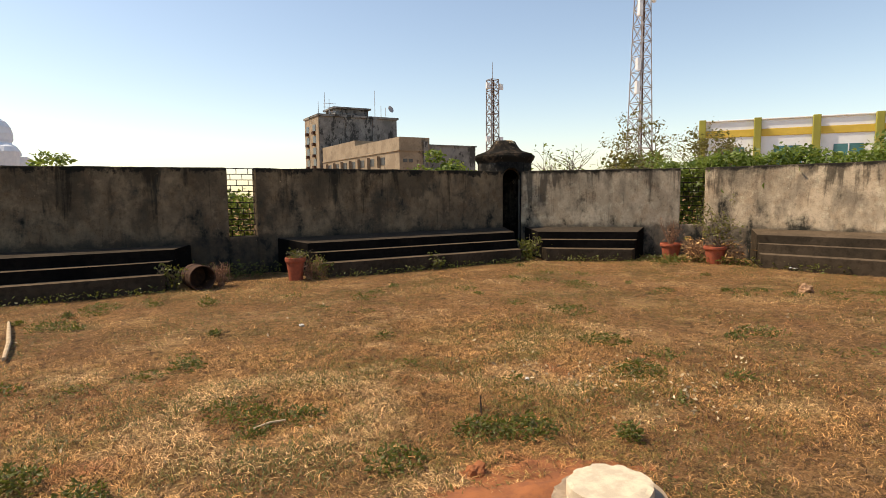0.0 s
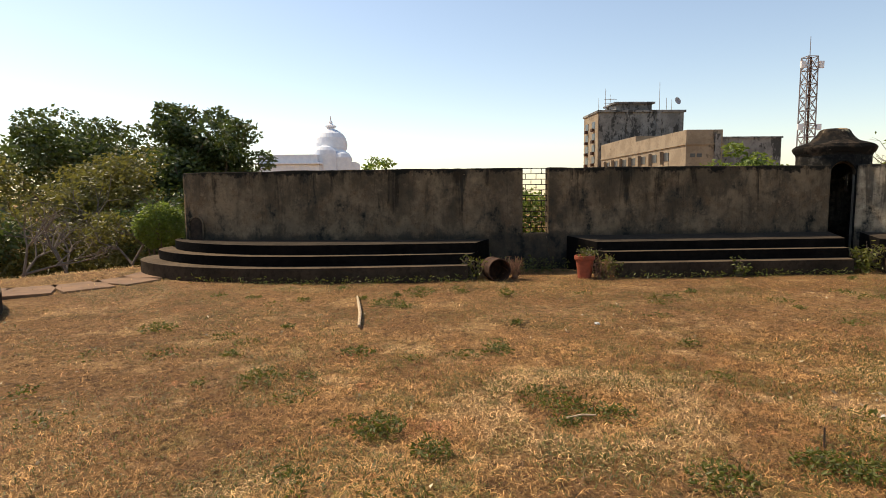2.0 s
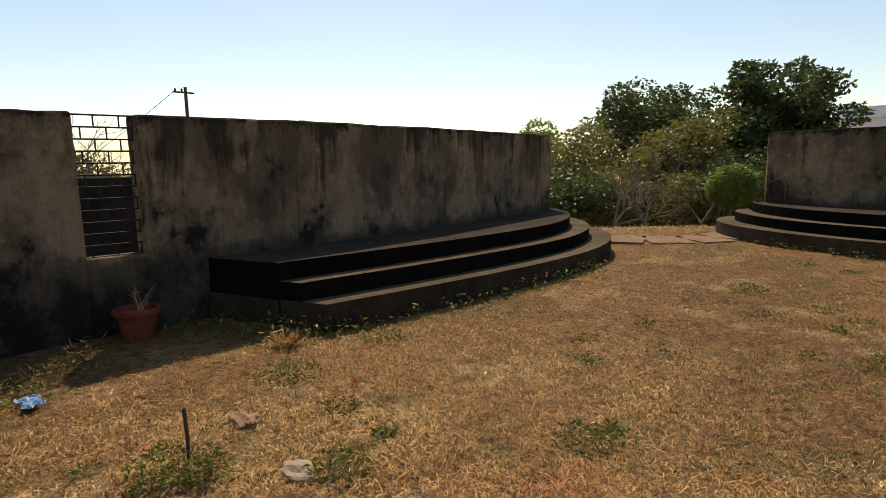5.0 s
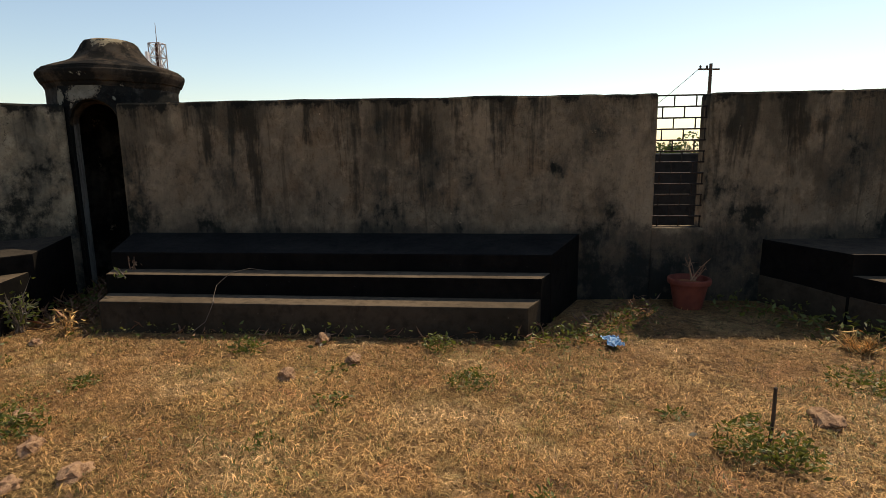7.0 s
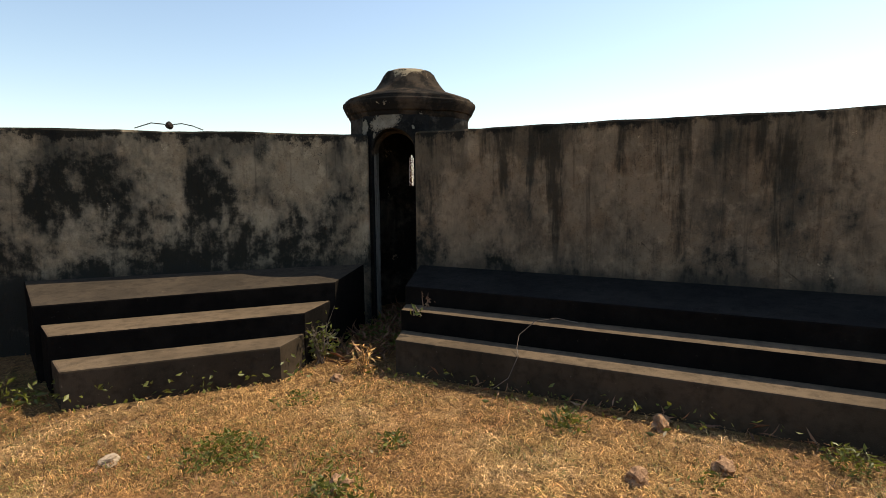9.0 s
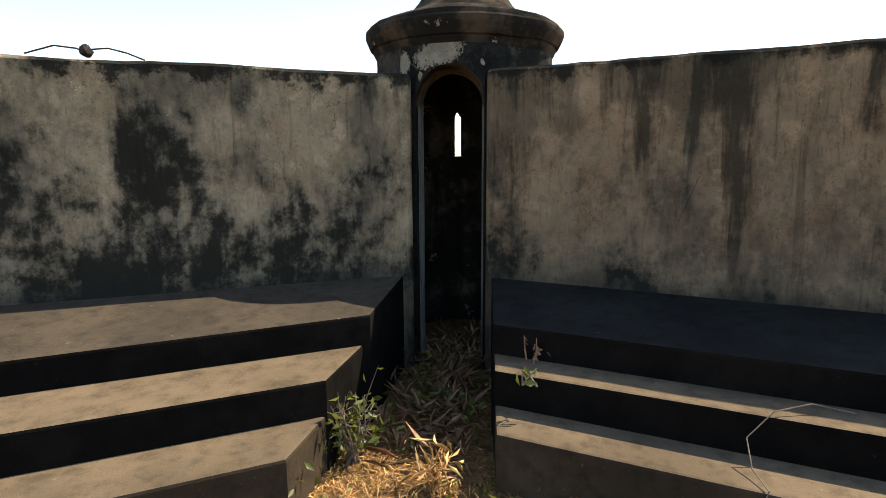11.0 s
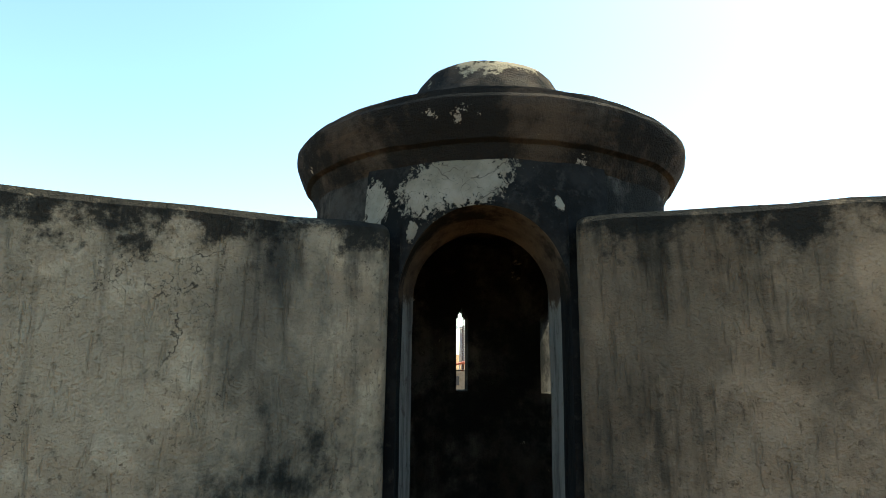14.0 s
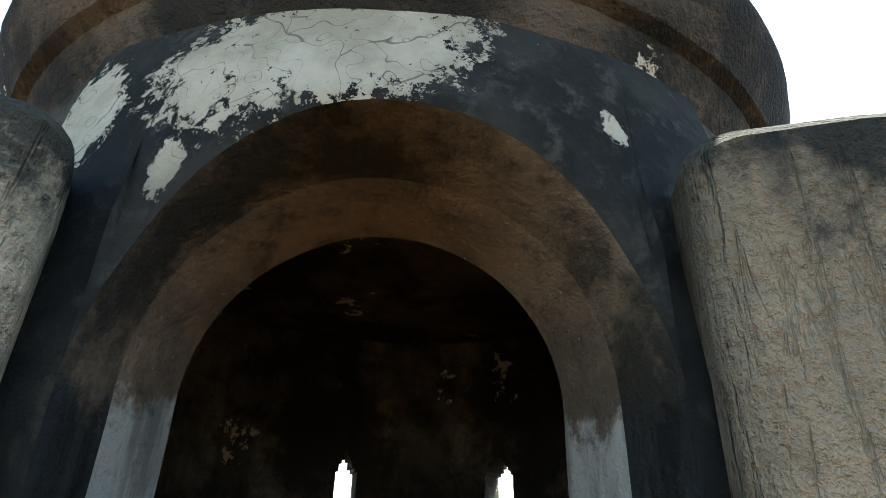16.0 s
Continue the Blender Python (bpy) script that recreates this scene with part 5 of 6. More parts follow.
town_house(-62.1, -24.6, 19, "far tan house with a red gabled roof beyond the turret", CONCRETE_TAN, TERRACOTTA, -0.3, 0.6)
town_house(-65.1, -12.2, 7, "far pale grey flat-roofed house beyond the turret", TEMPLE_WHITE, CONCRETE_GREY, 1.5, 1.5)
lattice_mast(111.2, 86.8, 0.9, 0.7, 5.2, 7, "far slender lattice mast beyond the turret", STEEL, 5, ((0.9, -1, 0.5), (0.9, 1, 0.5)))


def power_pole():
    x, y = polar(72.25, 36, -0.81, -0.31)
    root = thing("power_pole", x, y, ground_height(x, y), "dark power pole with a crossarm and a wire", "power pole")
    bm = bmesh.new()
    rod(bm, (x, y, ground_height(x, y) - 0.3), (x, y, 6.0), 0.13, 0.09, 8)
    part("pole", bm, DARK_WOOD, root)
    bm = bmesh.new()
    rod(bm, (x + 0.1, y - 0.7, 5.7), (x - 0.1, y + 0.5, 5.7), 0.05)
    part("crossarm", bm, DARK_WOOD, root)
    for s in (-0.55, -0.2):
        bm = bmesh.new()
        revolve(bm, [(0.0, 5.72), (0.06, 5.74), (0.05, 5.82), (0.07, 5.86), (0.0, 5.95)], 8, centre=(x, y + s))
        part("insulator", bm, DARK_WOOD, root)
    bm = bmesh.new()
    last = Vector((x, y - 0.5, 5.85))
    for k in range(1, 13):
        t = k / 12
        nxt = Vector((x + 2 * t, y - 0.5 - 5.2 * t, 5.85 - 4.4 * t + 0.4 * t * t))
        rod(bm, last, nxt, 0.014, sides=4)
        last = nxt
    part("wire", bm, IRON, root)


power_pole()


# ---- things in the yard ----
def pot(x, y, r, h, material, label, soil=True):
    root = thing("flower_pot", x, y, ground_height(x, y) - 0.01, label, "pot", "flower pots")
    z = ground_height(x, y) - 0.01
    bm = bmesh.new()
    revolve(bm, [(0.0, z), (r * 0.66, z), (r * 0.7, z + 0.02), (r * 0.93, z + h * 0.8), (r * 1.04, z + h * 0.81), (r * 1.08, z + h * 0.86), (r * 1.08, z + h * 0.97), (r * 1.03, z + h), (r * 0.95, z + h * 0.99), (r * 0.9, z + h * 0.8), (0.0, z + h * 0.78)], 36, centre=(x, y))
    part("pot_body", bm, material, root, smooth=False)
    bm = bmesh.new()
    lump(bm, x, y, z + h * 0.78, r * 0.86, r * 0.86, 0.03, x, 0.2)
    part("soil", bm, SOIL, root)
    return root


def plant(x, y, z, height, spread, stems, leaves, leaf, size, label, seed, stem=None, name="potted_plant", category="plant", slim=0.45):
    """Branching stems with leaves along them."""
    rng = np.random.default_rng(seed)
    root = thing(name, x, y, z, label, category)
    bm = bmesh.new()
    pts = []
    for _ in range(stems):
        a = rng.uniform(0, math.tau)
        tip = Vector((x + math.cos(a) * spread * rng.uniform(0.2, 1), y + math.sin(a) * spread * rng.uniform(0.2, 1), z + height * rng.uniform(0.55, 1)))
        foot = Vector((x + rng.normal() * 0.02, y + rng.normal() * 0.02, z - 0.02))
        limb(bm, foot, tip, 0.006, 0.002, height * 0.06, rng)
        for _ in range(3):
            t = rng.uniform(0.4, 0.95)
            p = foot.lerp(tip, t)
            q = p + Vector(rng.normal(size=3) * height * 0.16)
            rod(bm, p, q, 0.003, 0.001, 4)
            pts += [tuple(p.lerp(q, rng.uniform(0.3, 1))) for _ in range(4)]
        pts += [tuple(foot.lerp(tip, rng.uniform(0.35, 1))) for _ in range(4)]
    part("stem", bm, stem or TWIG, root)
    if leaves:
        pts = np.array(pts)[rng.integers(0, len(pts), leaves)] + rng.normal(size=(leaves, 3)) * size * 0.5
        pts[:, 2] = np.maximum(pts[:, 2], 0.03)
        ob = new("leafage", leaf_mesh("leafage", pts, size, leaf, seed=seed, slim=slim))
        ob.parent = root
        ob.matrix_parent_inverse = root.matrix_world.inverted()


pot(-6.14, 0.97, 0.175, 0.29, RED_PLASTIC, "red plastic flower pot standing under the west grille")
plant(-6.1, 1.0, 0.28, 0.2, 0.2, 7, 0, None, 0.05, "few dry stalks in the red pot", 1, DRY_TWIG)
pot(2.5, 9.62, 0.16, 0.4, TERRACOTTA, "tall terracotta flower pot with an overgrown rim")
plant(2.55, 9.6, 0.36, 0.16, 0.3, 14, 160, WEED, 0.05, "green trailing plant in the terracotta pot", 2)
plant(2.82, 9.55, 0.0, 0.42, 0.3, 18, 330, WEED, 0.05, "bushy weed growing against the terracotta pot", 3, DRY_TWIG, "weed_bush")
plant(2.72, 9.5, 0.0, 0.38, 0.2, 26, 60, DRY_TWIG, 0.05, "brown dry weed beside the pot", 33, DRY_TWIG, "dry_weed")
pot(9.95, 8.02, 0.2, 0.36, TERRACOTTA, "terracotta flower pot with dried plant by the sill")
plant(9.95, 8.02, 0.3, 0.55, 0.28, 26, 70, DRY_TWIG, 0.09, "dried reddish plant with thin bare stems", 4, DRY_TWIG, slim=0.2)
pot(10.12, 7.12, 0.2, 0.36, TERRACOTTA, "terracotta flower pot half hidden by dry grass")
plant(10.15, 7.1, 0.3, 0.95, 0.48, 22, 420, LEAF_OLIVE, 0.07, "woody shrub with sparse brownish leaves in a pot", 5)
for k, (x, y, h, w, n) in enumerate(((10.05, 7.5, 0.5, 0.35, 60), (10.3, 6.85, 0.45, 0.3, 50), (10.35, 7.75, 0.4, 0.25, 40), (10.45, 7.2, 0.5, 0.3, 40))):
    plant(x, y, 0.0, h, w, n, n * 3, STRAW, 0.12, "clump of dry pinkish grass beside the pots", 6 + k, DRY_TWIG, "dry_grass_clump", "grass", 0.08)
plant(7.55, 9.75, 0.0, 0.55, 0.32, 16, 320, WEED, 0.085, "leafy green weed growing beside the turret door", 12, name="weed_bush")
plant(8.0, 9.75, 0.0, 0.4, 0.25, 14, 120, WEED, 0.07, "low green weed at the foot of the angled bench", 121, name="weed_bush")
plant(5.15, 9.52, 0.0, 0.3, 0.14, 9, 90, WEED, 0.07, "small green weed rooted in the bench foot", 13, name="weed_bush")
plant(0.62, 9.72, 0.0, 0.42, 0.25, 14, 160, WEED, 0.06, "straggling green weed beside the rusty drum", 14, name="weed_bush")
plant(-5.0, -4.3, 0.0, 0.2, 0.1, 16, 36, STRAW, 0.1, "yellowish grass tuft at the bench corner", 15, STRAW, "grass_tuft", "grass", 0.08)
plant(-5.05, -4.75, 0.0, 0.35, 0.2, 16, 150, WEED, 0.05, "green weed climbing the bench corner", 16, name="weed_bush")
plant(-5.0, 1.8, 0.0, 0.15, 0.2, 60, 90, STRAW, 0.07, "yellow dry grass tuft in front of the flared bench", 17, STRAW, "grass_tuft", "grass", 0.07)
plant(-5.56, -4.05, 0.43, 0.14, 0.08, 4, 10, DRY_TWIG, 0.028, "withered seedling rooted in the step joint", 18, DRY_TWIG, "seedling")
plant(-5.33, -3.98, 0.43, 0.07, 0.06, 3, 8, WEED, 0.06, "tiny green seedling in the step joint", 19, name="seedling")


def rusty_drum():
    x, y, r, length = 1.02, 9.45, 0.19, 0.42
    z = ground_height(x, y) + r - 0.01
    root = thing("rusty_drum", x, y, z - r, "rusty open drum lying on its side", "drum")
    bm = bmesh.new()
    revolve(bm, [(0.0, length), (r, length), (r, length * 0.66), (r + 0.008, length * 0.64), (r, length * 0.62), (r, 0.02), (r + 0.01, 0.01), (r + 0.006, 0.0), (r - 0.008, 0.0), (r - 0.01, 0.02), (r - 0.012, length - 0.02), (0.0, length - 0.02)], 32)
    bmesh.ops.transform(bm, matrix=pose(x, y, z, -90, 0, 12), verts=bm.verts[:])
    part("shell", bm, RUST, root)
    plant(1.3, 9.62, 0.02, 0.38, 0.2, 40, 60, DRY_TWIG, 0.08, "heap of dry brown twigs on the drum", 24, DRY_TWIG, "dry_twig_heap", slim=0.12)


rusty_drum()


def stone_footing():
    x, y = 1.81, 1.89
    z = ground_height(x, y)
    root = thing("round_stone", x, y, z, "pale round dressed stone on a buff cement footing", "stone")
    for name, r0, z0, z1, mat in (("footing", 0.27, -0.04, 0.05, BUFF_STONE), ("stone_top", 0.2, 0.03, 0.12, PALE_STONE)):
        bm = bmesh.new()
        ring = []
        for k in range(40):
            a = k * math.tau / 40
            r = r0 * (1 + 0.05 * noise.noise((math.cos(a) * 2, math.sin(a) * 2, r0 * 9)))
            ring.append((x + r * math.cos(a), y + r * 0.92 * math.sin(a)))
        solid(bm, ring, z + z0, z + z1, bevel=0.025)
        for v in bm.verts:
            v.co.z += 0.008 * noise.noise(v.co * 9)
        part(name, bm, mat, root, "pale cream stone disc" if name == "stone_top" else "buff cement footing")
    bm = bmesh.new()
    made = bmesh.ops.create_grid(bm, x_segments=40, y_segments=30, size=1.0)
    for v in made["verts"]:
        r = math.hypot(v.co.x, v.co.y)
        v.co = Vector((1.5 + v.co.x * 0.9, 2.1 + v.co.y * 0.45, 0))
        v.co.z = ground_height(v.co.x, v.co.y) + 0.045 * (1 - r * 1.25) + 0.02 * noise.noise(v.co * 6) + 0.012 * noise.noise(v.co * 19)
    part("red_soil", bm, SOIL, None, smooth=True)
    tagged(bpy.data.objects["red_soil"], "loose red soil heaped round the stone", "soil", kind="structure")


stone_footing()


def stones(rows):
    for k, (x, y, sx, sy, sz, mat, label) in enumerate(rows):
        bm = bmesh.new()
        lump(bm, x, y, ground_height(x, y) + sz * 0.35, sx * 0.85, sy * 0.85, sz * 0.95, k + 2, 0.6, 3)
        ob = part("loose_stone", bm, mat, None)
        tagged(ob, label, "stone", "loose stones in the grass")


stones((
    (-4.25, -2.12, 0.07, 0.06, 0.05, STONE, "broken reddish brick piece lying in the grass"),
    (-3.07, -2.68, 0.1, 0.07, 0.04, STONE, "flat reddish stone lying in the grass"),
    (-2.95, -2.9, 0.06, 0.05, 0.04, STONE, "small dark reddish stone in the grass"),
    (-3.25, -3.05, 0.07, 0.05, 0.05, STONE, "broken reddish stone among weeds"),
    (-3.16, 0.96, 0.12, 0.08, 0.035, BUFF_STONE, "flat pale stone lying beside green weeds"),
    (-3.85, 0.98, 0.12, 0.08, 0.05, STONE, "crumbling reddish clod in the grass"),
    (8.28, 4.44, 0.15, 0.09, 0.08, STONE, "brown stone lying on the open grass"),
    (-4.95, -2.1, 0.09, 0.06, 0.06, STONE, "grey-brown stone at the foot of the bench"),
    (-4.55, -1.75, 0.08, 0.06, 0.05, STONE, "reddish stone near the bench"),
    (-3.18, -4.6, 0.06, 0.05, 0.035, BUFF_STONE, "pale stone in the sunlit grass"),
    (-4.75, -4.35, 0.06, 0.05, 0.04, STONE, "small stone between the benches"),
    (-3.53, -3.36, 0.08, 0.07, 0.05, STONE, "dark broken stone half sunk in grass"),
    (1.63, 6.24, 0.03, 0.025, 0.02, PAPER, "white pebble in the grass"),
    (2.62, 3.52, 0.025, 0.02, 0.015, PAPER, "small white pebble in the grass"),
    (1.45, 2.45, 0.06, 0.05, 0.05, SOIL, "red clod of soil beside the round stone"),
    (10.6, 6.2, 0.1, 0.07, 0.05, PALE_STONE, "pale stone by the end of the bench"),
))


def branch_plank():
    bm = bmesh.new()
    line = [Vector((-1.2, 8.05, 0.045)), Vector((-1.14, 7.6, 0.05)), Vector((-1.05, 6.9, 0.05)), Vector((-1.0, 6.24, 0.045))]
    for a, b, ra, rb in zip(line, line[1:], (0.014, 0.02, 0.022), (0.02, 0.022, 0.017)):
        rod(bm, a, b, ra, rb, 8)
    ob = part("fallen_branch", bm, WOOD, None)
    tagged(ob, "pale barkless branch lying in the dry grass", "branch")


branch_plank()


def crumpled(name, x, y, r, mat, label, seed, category):
    bm = bmesh.new()
    made = bmesh.ops.create_grid(bm, x_segments=16, y_segments=12, size=r)
    for v in made["verts"]:
        p = v.co * (5 / r) * 0.3 + Vector((seed, 0, 0))
        v.co.x += 0.4 * r * noise.noise(p)
        v.co.y = v.co.y * 0.6 + 0.4 * r * noise.noise(p + Vector((9, 0, 0)))
        v.co.z = 0.035 + 0.5 * r * abs(noise.noise(p * 1.7 + Vector((0, 5, 0))))
        v.co += Vector((x, y, ground_height(x, y)))
    tagged(part(name, bm, mat, None), label, category)


crumpled("blue_rag", -5.02, 0.1, 0.1, RAG, "crumpled blue and white cloth scrap in the grass", 2, "cloth")
crumpled("paper_scrap", -3.9, 1.75, 0.035, TERRACOTTA, "tiny red paper scrap in the grass", 3, "litter")
crumpled("paper_scrap", 10.45, 5.75, 0.12, PAPER, "crumpled whitish paper by the bench foot", 4, "litter")


def thin_stick(name, pts, r, mat, label, category="stick"):
    bm = bmesh.new()
    pts = [Vector(p) for p in pts]
    for a, b in zip(pts, pts[1:]):
        rod(bm, a, b, r, r * 0.9, 5)
    tagged(part(name, bm, mat, None), label, category)


thin_stick("stake", [(-3.63, 0.6, -0.05), (-3.64, 0.61, 0.12), (-3.62, 0.6, 0.3)], 0.01, DARK_WOOD, "short dark stake stuck in the ground")
thin_stick("stake", [(1.9, 3.08, -0.05), (1.9, 3.09, 0.14)], 0.006, DARK_WOOD, "thin upright twig stuck in the grass")
thin_stick("twig", [(0.58, 3.6, 0.03), (0.68, 3.62, 0.04), (0.78, 3.63, 0.03)], 0.007, WOOD, "pale dry twig lying in the hollow")
thin_stick("dry_vine", [(-5.52, -2.75, 0.44), (-5.47, -2.9, 0.47), (-5.38, -3.03, 0.45), (-5.3, -3.12, 0.36), (-5.2, -3.1, 0.29), (-5.1, -3.05, 0.27), (-5.04, -3.1, 0.12), (-5.0, -3.2, 0.04)], 0.0028, TWIG, "dry brown vine trailing over the bench steps", "vine")
sw_at = lambda s_along, z: (DOOR_SW[1][0] + SW_DIR.x * s_along - 0.1, DOOR_SW[1][1] + SW_DIR.y * s_along - 0.1, z)
thin_stick("loose_cable", [sw_at(1.55, 1.975), sw_at(1.64, 2.01), sw_at(1.73, 2.03), sw_at(1.81, 2.02), sw_at(1.84, 1.99), sw_at(1.88, 2.02), sw_at(1.99, 2.03), sw_at(2.13, 1.98)], 0.005, IRON, "loose black cable looped over the wall top", "cable")
bm = bmesh.new()
lump(bm, *sw_at(1.84, 2.01), 0.035, 0.03, 0.035, 3, 0.4)
tagged(part("cable_clamp", bm, IRON, None), "small black clamp on the wall top", "clamp")


def niche_door():
    s = 6.42
    p = Vector(north_side(s, flare(s)))
    q = Vector(north_side(s - 0.3, flare(s - 0.3)))
    u = (q - p).normalized()
    n = Vector((u.y, -u.x))
    root = thing("niche_door", p.x, p.y, 0.6, "small arched brown wooden niche door in the wall", "niche door")

    def arch(w, z0, spring, seg=10):
        return [(-w, z0)] + [(w * math.cos(math.pi - math.pi * k / seg), spring + w * math.sin(math.pi - math.pi * k / seg)) for k in range(seg + 1)] + [(w, z0)]

    bm = bmesh.new()
    face = bm.faces.new([bm.verts.new((*(p + u * a + n * 0.012), z)) for a, z in arch(0.13, 0.6, 0.92)])
    bmesh.ops.solidify(bm, geom=[face], thickness=0.02)
    part("door_leaf", bm, DARK_WOOD, root)
    bm = bmesh.new()
    inner, outer = arch(0.13, 0.6, 0.92), arch(0.165, 0.6, 0.92)
    vi = [bm.verts.new((*(p + u * a + n * 0.03), z)) for a, z in inner]
    vo = [bm.verts.new((*(p + u * a + n * 0.03), z)) for a, z in outer]
    wi = [bm.verts.new((*(p + u * a - n * 0.02), z)) for a, z in inner]
    wo = [bm.verts.new((*(p + u * a - n * 0.02), z)) for a, z in outer]
    for k in range(len(inner) - 1):
        bm.faces.new((vi[k], vi[k + 1], vo[k + 1], vo[k]))
        bm.faces.new((vo[k], vo[k + 1], wo[k + 1], wo[k]))
        bm.faces.new((vi[k], wi[k], wi[k + 1], vi[k + 1]))
    part("door_frame", bm, PLASTER_NORTH, root)


niche_door()

# worn slabs across the open corner
slab_line = [(-7.6, 8.9), (-6.75, 9.05), (-6.1, 9.35), (-5.55, 9.85), (-5.25, 10.45), (-5.2, 11.3)]
walkway = thing("pavement", -6.0, 9.6, 0, "worn reddish stone slabs across the open corner", "pavement", kind="structure")
for a, b in zip(slab_line, slab_line[1:]):
    a, b = Vector(a), Vector(b)
    u = (b - a).normalized()
    n = Vector((-u.y, u.x)) * 0.5
    a2, b2 = a + u * 0.008, b - u * 0.008
    bm = bmesh.new()
    solid(bm, [tuple(a2 - n * 0.9), tuple(b2 - n * 0.9), tuple(b2 + n), tuple(a2 + n)], -0.1, 0.035, bevel=0.012)
    part("slab", bm, PATH_STONE, walkway)


# ---- weeds and grass ----
def weed(x, y, r, h, n, seed):
    rng = np.random.default_rng(seed)
    a = rng.uniform(0, math.tau, n)
    d = r * rng.uniform(0, 1, n) ** 0.7
    z = ground_height(x, y) + 0.01 + h * rng.uniform(0, 1, n) * (1 - 0.6 * d / r)
    pts = np.stack([x + np.cos(a) * d, y + np.sin(a) * d, z], 1)
    ob = new("weed", leaf_mesh("weed", pts, 0.034, WEED, droop=-0.3, seed=seed, slim=0.38))
    tagged(ob, "low clump of small green weeds in dry grass", "weed", "weed clumps in the grass")


WEEDS = ((0.72, 3.85, 0.26, 0.06, 130), (0.95, 3.7, 0.2, 0.06, 70), (2.0, 2.72, 0.22, 0.1, 190), (1.75, 2.85, 0.2, 0.09, 150), (1.13, 2.75, 0.2, 0.09, 130), (0.36, 5.2, 0.18, 0.08, 90), (0.9, 8.0, 0.16, 0.12, 90), (-0.77, 7.6, 0.3, 0.07, 120),
         (-0.61, 3.5, 0.2, 0.12, 170), (-0.3, 3.2, 0.15, 0.1, 90), (-0.32, 8.5, 0.3, 0.07, 110), (-3.2, 6.4, 0.25, 0.08, 120), (-3.5, -4.1, 0.25, 0.13, 200), (-3.5, 0.45, 0.18, 0.2, 170),
         (-3.42, 0.62, 0.16, 0.16, 120), (3.5, 3.2, 0.25, 0.1, 170), (3.95, 4.0, 0.3, 0.08, 140), (-3.4, -3.3, 0.22, 0.1, 130), (-3.02, 1.12, 0.2, 0.09, 110), (2.45, 2.35, 0.1, 0.1, 80),
         (0.5, 4.0, 0.3, 0.06, 110), (4.6, 5.2, 0.35, 0.07, 140), (-1.6, 4.6, 0.25, 0.07, 100), (-2.4, 2.2, 0.22, 0.08, 110), (6.0, 6.6, 0.4, 0.08, 150), (9.2, 7.5, 0.25, 0.18, 130), (-4.2, -0.9, 0.2, 0.08, 90),
         (-2.2, -3.4, 0.2, 0.1, 110), (-4.35, 1.5, 0.3, 0.08, 120), (-4.6, 2.5, 0.25, 0.08, 90), (5.5, 3.4, 0.3, 0.06, 110), (-0.9, 5.2, 0.2, 0.07, 90), (-4.7, -2.6, 0.16, 0.1, 90), (-4.85, -1.2, 0.14, 0.12, 80))
for k, row in enumerate(WEEDS):
    weed(row[0], row[1], row[2] * 0.85, row[3] * 1.1, int(row[4] * 2.2), 200 + k)
scatter = np.random.default_rng(77)
for k in range(110):
    wx, wy = (scatter.uniform(-4.6, -1.0), scatter.uniform(-4.6, 3.0)) if k < 26 else (scatter.uniform(-3.5, 9.0), scatter.uniform(1.8, 9.0))
    weed(wx, wy, scatter.uniform(0.06, 0.2), scatter.uniform(0.03, 0.07), int(scatter.uniform(25, 110)), 500 + k)


def straggle(name, line, n, label, seed, leaf, size, height, width=0.12, slim=0.45):
    """Small weeds and dead stalks along the foot of a bench or wall."""
    rng = np.random.default_rng(seed)
    seg = rng.integers(0, len(line) - 1, n)
    t = rng.uniform(0, 1, n)
    t = np.where(rng.uniform(0, 1, n) < 0.7, np.round(t * 9) / 9 + rng.normal(size=n) * 0.02, t)
    a, b = np.array(line)[seg], np.array(line)[seg + 1]
    p = a + (b - a) * t[:, None] + rng.normal(size=(n, 2)) * width
    pts = np.column_stack([p, height * rng.uniform(0, 1, n) ** 1.6 + 0.02])
    ob = new(name, leaf_mesh(name, pts, size, leaf, droop=-0.2, seed=seed, slim=slim))
    tagged(ob, label, "weeds", kind="stuff")


straggle("foot_weeds", [(-5.02, -4.0), (-5.02, -0.5), (-5.3, 0.1), (-5.9, 0.5)], 650, "straggling weeds along the bench foot", 301, WEED, 0.042, 0.1)
straggle("foot_stalks", [(-5.02, -4.0), (-5.02, -0.5), (-5.6, 0.3), (-6.1, 0.6)], 260, "dead stalks along the bench foot", 302, DRY_TWIG, 0.1, 0.08, 0.12, 0.04)
straggle("foot_weeds", [(-6.2, 1.3), (-5.3, 1.9), (-4.98, 2.5), (-4.95, 5.0), (-5.1, 6.5)], 800, "straggling weeds along the flared bench", 303, WEED, 0.05, 0.13)
straggle("foot_weeds", [(0.5, 9.5), (-2.3, 9.45), (-4.2, 10.0)], 700, "low weeds along the north bench", 304, WEED, 0.05, 0.1)
straggle("foot_weeds", [(2.9, 9.5), (7.4, 9.5)], 600, "low weeds along the long north bench", 305, WEED, 0.05, 0.1)
straggle("foot_weeds", [(7.8, 9.0), (9.3, 7.95), (9.9, 7.6), (10.3, 6.3), (10.6, 5.0)], 900, "low weeds along the angled bench", 306, WEED, 0.06, 0.13)
straggle("foot_weeds", [(1.0, 10.4), (1.6, 10.6), (2.3, 10.6)], 500, "green weeds under the north grille", 307, WEED, 0.06, 0.25, 0.2)
straggle("foot_weeds", [(-4.7, -4.7), (-3.6, -5.55), (-3.2, -6.2)], 380, "green weeds along the sunlit bench", 308, WEED, 0.05, 0.15)
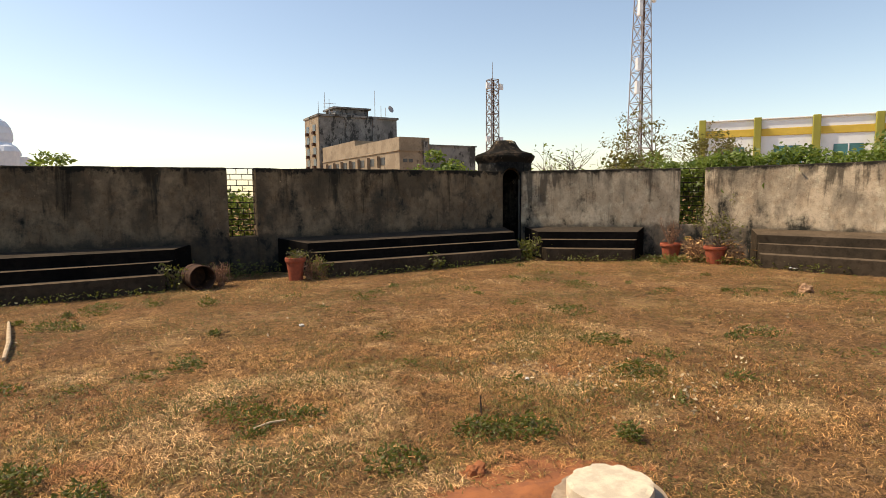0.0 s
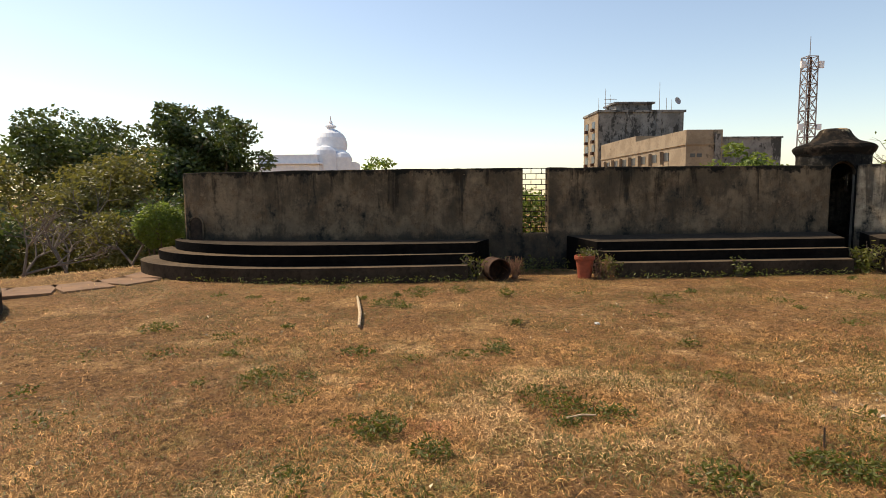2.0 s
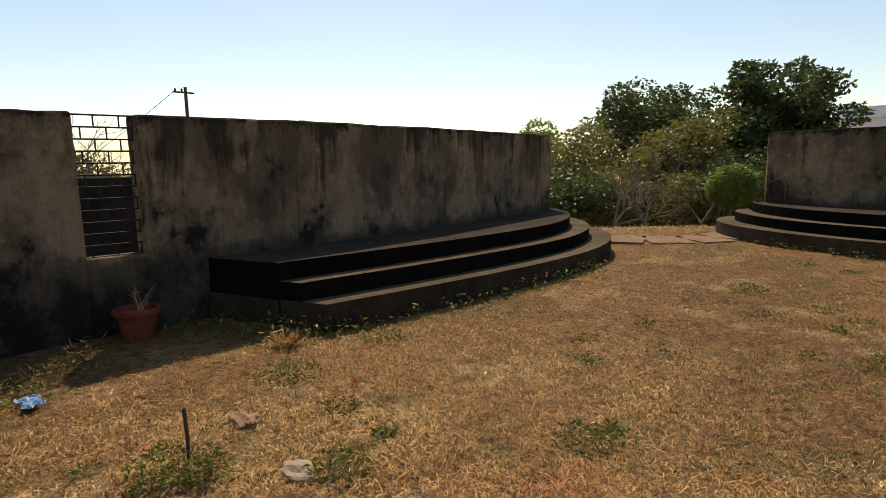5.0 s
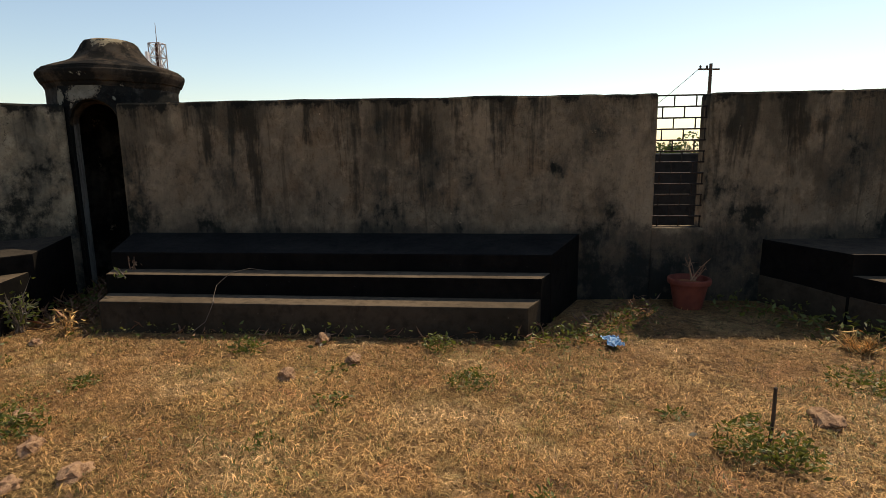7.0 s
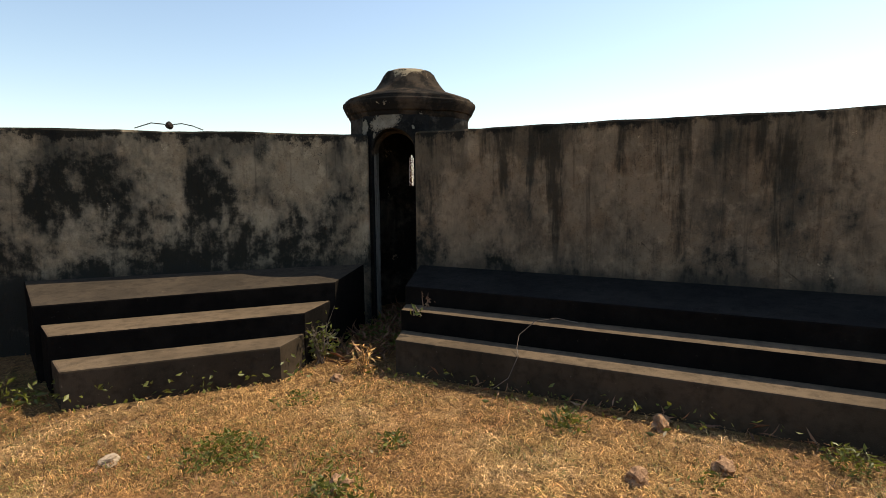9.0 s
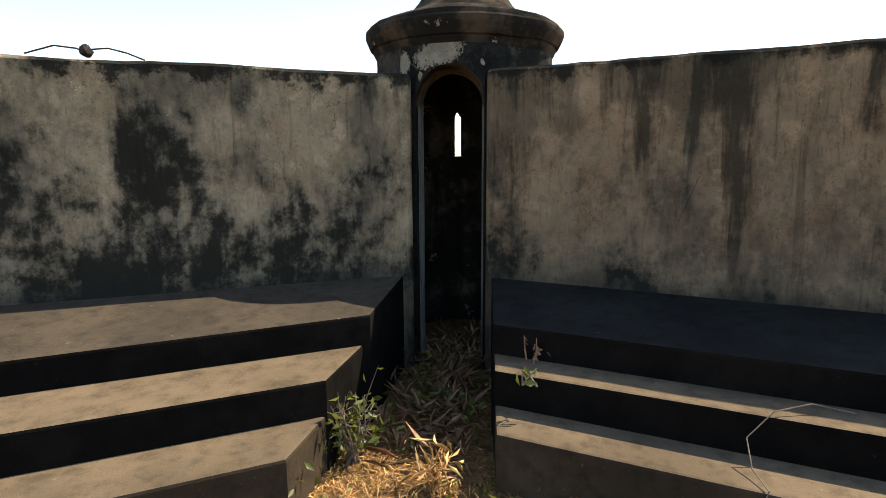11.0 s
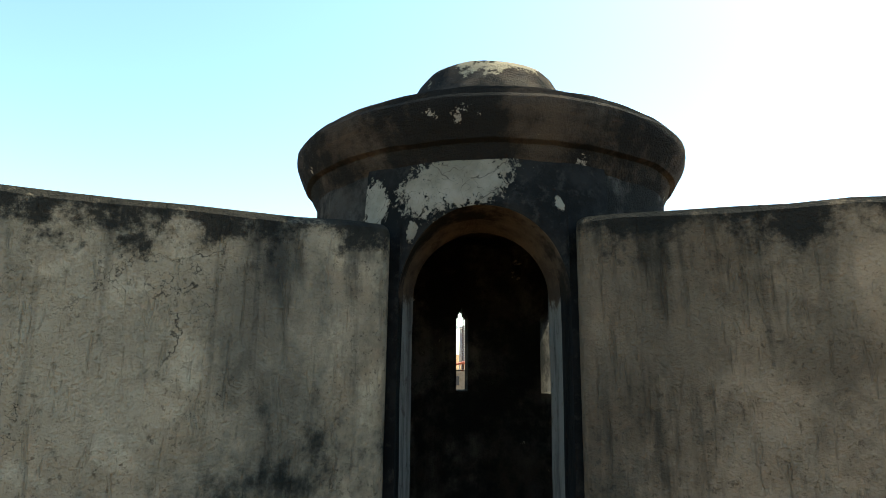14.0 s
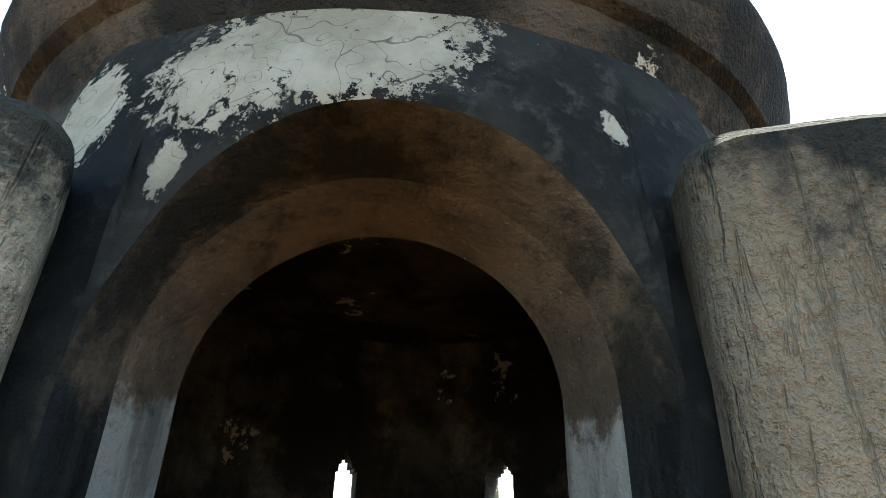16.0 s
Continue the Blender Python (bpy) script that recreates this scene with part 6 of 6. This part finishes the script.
straggle("foot_weeds", [(-5.4, -4.5), (-6.2, -4.85), (-6.9, -5.0)], 420, "weeds in the passage to the turret door", 309, WEED, 0.05, 0.08, 0.14)
straggle("foot_stalks", [(-5.3, -4.5), (-6.2, -4.85), (-7.0, -5.05)], 700, "dry stalks in the passage to the turret door", 310, DRY_TWIG, 0.14, 0.03, 0.14, 0.05)


def blades(name, n, zone, length, width, material, label, seed, lift, patchy=None):
    """Ribbons of grass, bent and mostly lying, scattered over a rectangle of the yard."""
    rng = np.random.default_rng(seed)
    x = rng.uniform(zone[0], zone[1], n)
    y = rng.uniform(zone[2], zone[3], n)
    if patchy:
        scale, lo, hi = patchy
        f = np.array([noise.noise((u * scale, v * scale, seed * 0.37)) + 0.4 * noise.noise((u * scale * 3.3, v * scale * 3.3, 5)) for u, v in zip(x, y)])
        keep = rng.uniform(0, 1, n) < np.clip((f - lo) / (hi - lo), 0.0, 1)
        x, y = x[keep], y[keep]
    # thin out towards the edges of the stretch
    rim = np.minimum(np.minimum(x - zone[0], zone[1] - x), np.minimum(y - zone[2], zone[3] - y))
    keep = rng.uniform(0, 1, len(x)) < np.clip(rim / 1.4, 0.02, 1)
    x, y = x[keep], y[keep]
    n = len(x)
    z = np.array([ground_height(u, v) for u, v in zip(x, y)])
    a = rng.uniform(0, math.tau, n)
    length = rng.uniform(*length, n)
    rise = rng.uniform(0, 1, n) ** 2 * lift
    turn = a + rng.normal(size=n) * 0.28
    w = width * rng.uniform(0.6, 1.3, n)
    d0 = np.stack([np.cos(a), np.sin(a)], 1)
    d1 = np.stack([np.cos(turn), np.sin(turn)], 1)
    s0 = np.stack([-d0[:, 1], d0[:, 0]], 1)
    p0 = np.stack([x, y], 1)
    flat = np.sqrt(np.maximum(1 - rise ** 2, 0.05))[:, None]
    p1 = p0 + d0 * length[:, None] * 0.45 * flat
    p2 = p1 + d1 * length[:, None] * 0.55 * flat
    mat_top = np.array([0.5 + 0.9 * noise.noise((u * 8.5, v * 8.5, 2.0)) for u, v in zip(x, y)])
    z0, z1 = z - 0.004, z + 0.004 + length * 0.5 * rise + np.clip(mat_top, 0, 1) * rng.uniform(0, 0.032, n)
    z2 = z1 + length * 0.5 * rise * rng.uniform(-0.6, 0.7, n)
    hw = s0 * w[:, None] / 2
    v = np.stack([np.column_stack([p0, z0]), np.column_stack([p1 + hw, z1]), np.column_stack([p2, z2]), np.column_stack([p1 - hw, z1])], 1).reshape(-1, 3)
    k = np.arange(n) * 4
    faces = np.stack([k, k + 1, k + 3, k + 1, k + 2, k + 3], 1).reshape(-1, 3)
    data = bpy.data.meshes.new(name)
    data.vertices.add(len(v))
    data.vertices.foreach_set("co", v.ravel())
    data.loops.add(faces.size)
    data.loops.foreach_set("vertex_index", faces.ravel())
    data.polygons.add(len(faces))
    data.polygons.foreach_set("loop_start", np.arange(0, faces.size, 3))
    data.update(calc_edges=True)
    data.materials.append(material)
    tagged(new(name, data), label, "grass", kind="stuff")


YARD = (-6.3, 12.0, -8.0, 11.2)
blades("dry_grass", 360000, YARD, (0.03, 0.11), 0.0042, STRAW_BROWN, "trampled dry straw-coloured grass over the yard", 401, 0.3, (0.7, -0.85, 0.15))
blades("dry_grass", 400000, (-5.3, 0.6, -6.0, 4.0), (0.02, 0.07), 0.0027, STRAW, "trampled dry grass near the west bench", 402, 0.22, (0.9, -0.9, 0.1))
blades("dry_grass", 260000, (-3.0, 5.0, 1.0, 6.5), (0.025, 0.085), 0.0032, STRAW_BROWN, "trampled dry grass in the middle of the yard", 403, 0.24, (0.9, -0.85, 0.1))
blades("dead_grass", 90000, YARD, (0.03, 0.09), 0.0042, DRY_TWIG, "dark dead brown grass among the straw", 404, 0.3)
blades("green_grass", 200000, YARD, (0.025, 0.07), 0.006, TURF, "patches of short green grass among the straw", 405, 0.8, (0.95, -0.06, 0.14))
blades("green_grass", 60000, (-5.3, 1.5, -6.0, 4.0), (0.02, 0.055), 0.005, TURF, "short green grass near the west bench", 407, 0.8, (1.3, 0.12, 0.5))
blades("green_grass", 90000, (-2.5, 4.5, 1.6, 5.5), (0.02, 0.06), 0.0055, TURF, "short green grass in the middle of the yard", 408, 0.8, (1.5, -0.06, 0.15))
blades("outer_grass", 26000, (-14.0, -5.0, 8.5, 16.0), (0.05, 0.16), 0.006, STRAW, "dry grass outside the open corner", 406, 0.7)


def litter():
    rng = np.random.default_rng(9)
    n = 260
    c = np.array([[3.1, 3.35], [3.5, 3.1], [2.9, 3.6], [3.3, 2.6], [4.2, 2.9]])[rng.integers(0, 5, n)] + rng.normal(size=(n, 2)) * 0.28
    more = np.column_stack([rng.uniform(-5, 8, 340), rng.uniform(-5, 9, 340)])
    p = np.concatenate([c, more])
    pts = np.column_stack([p, [ground_height(u, v) + 0.03 for u, v in p]])
    ob = new("leaf_litter", leaf_mesh("leaf_litter", pts, 0.035, LITTER, droop=0.0, seed=10))
    tagged(ob, "pale dry leaf litter scattered in the grass", "litter", kind="stuff")


litter()
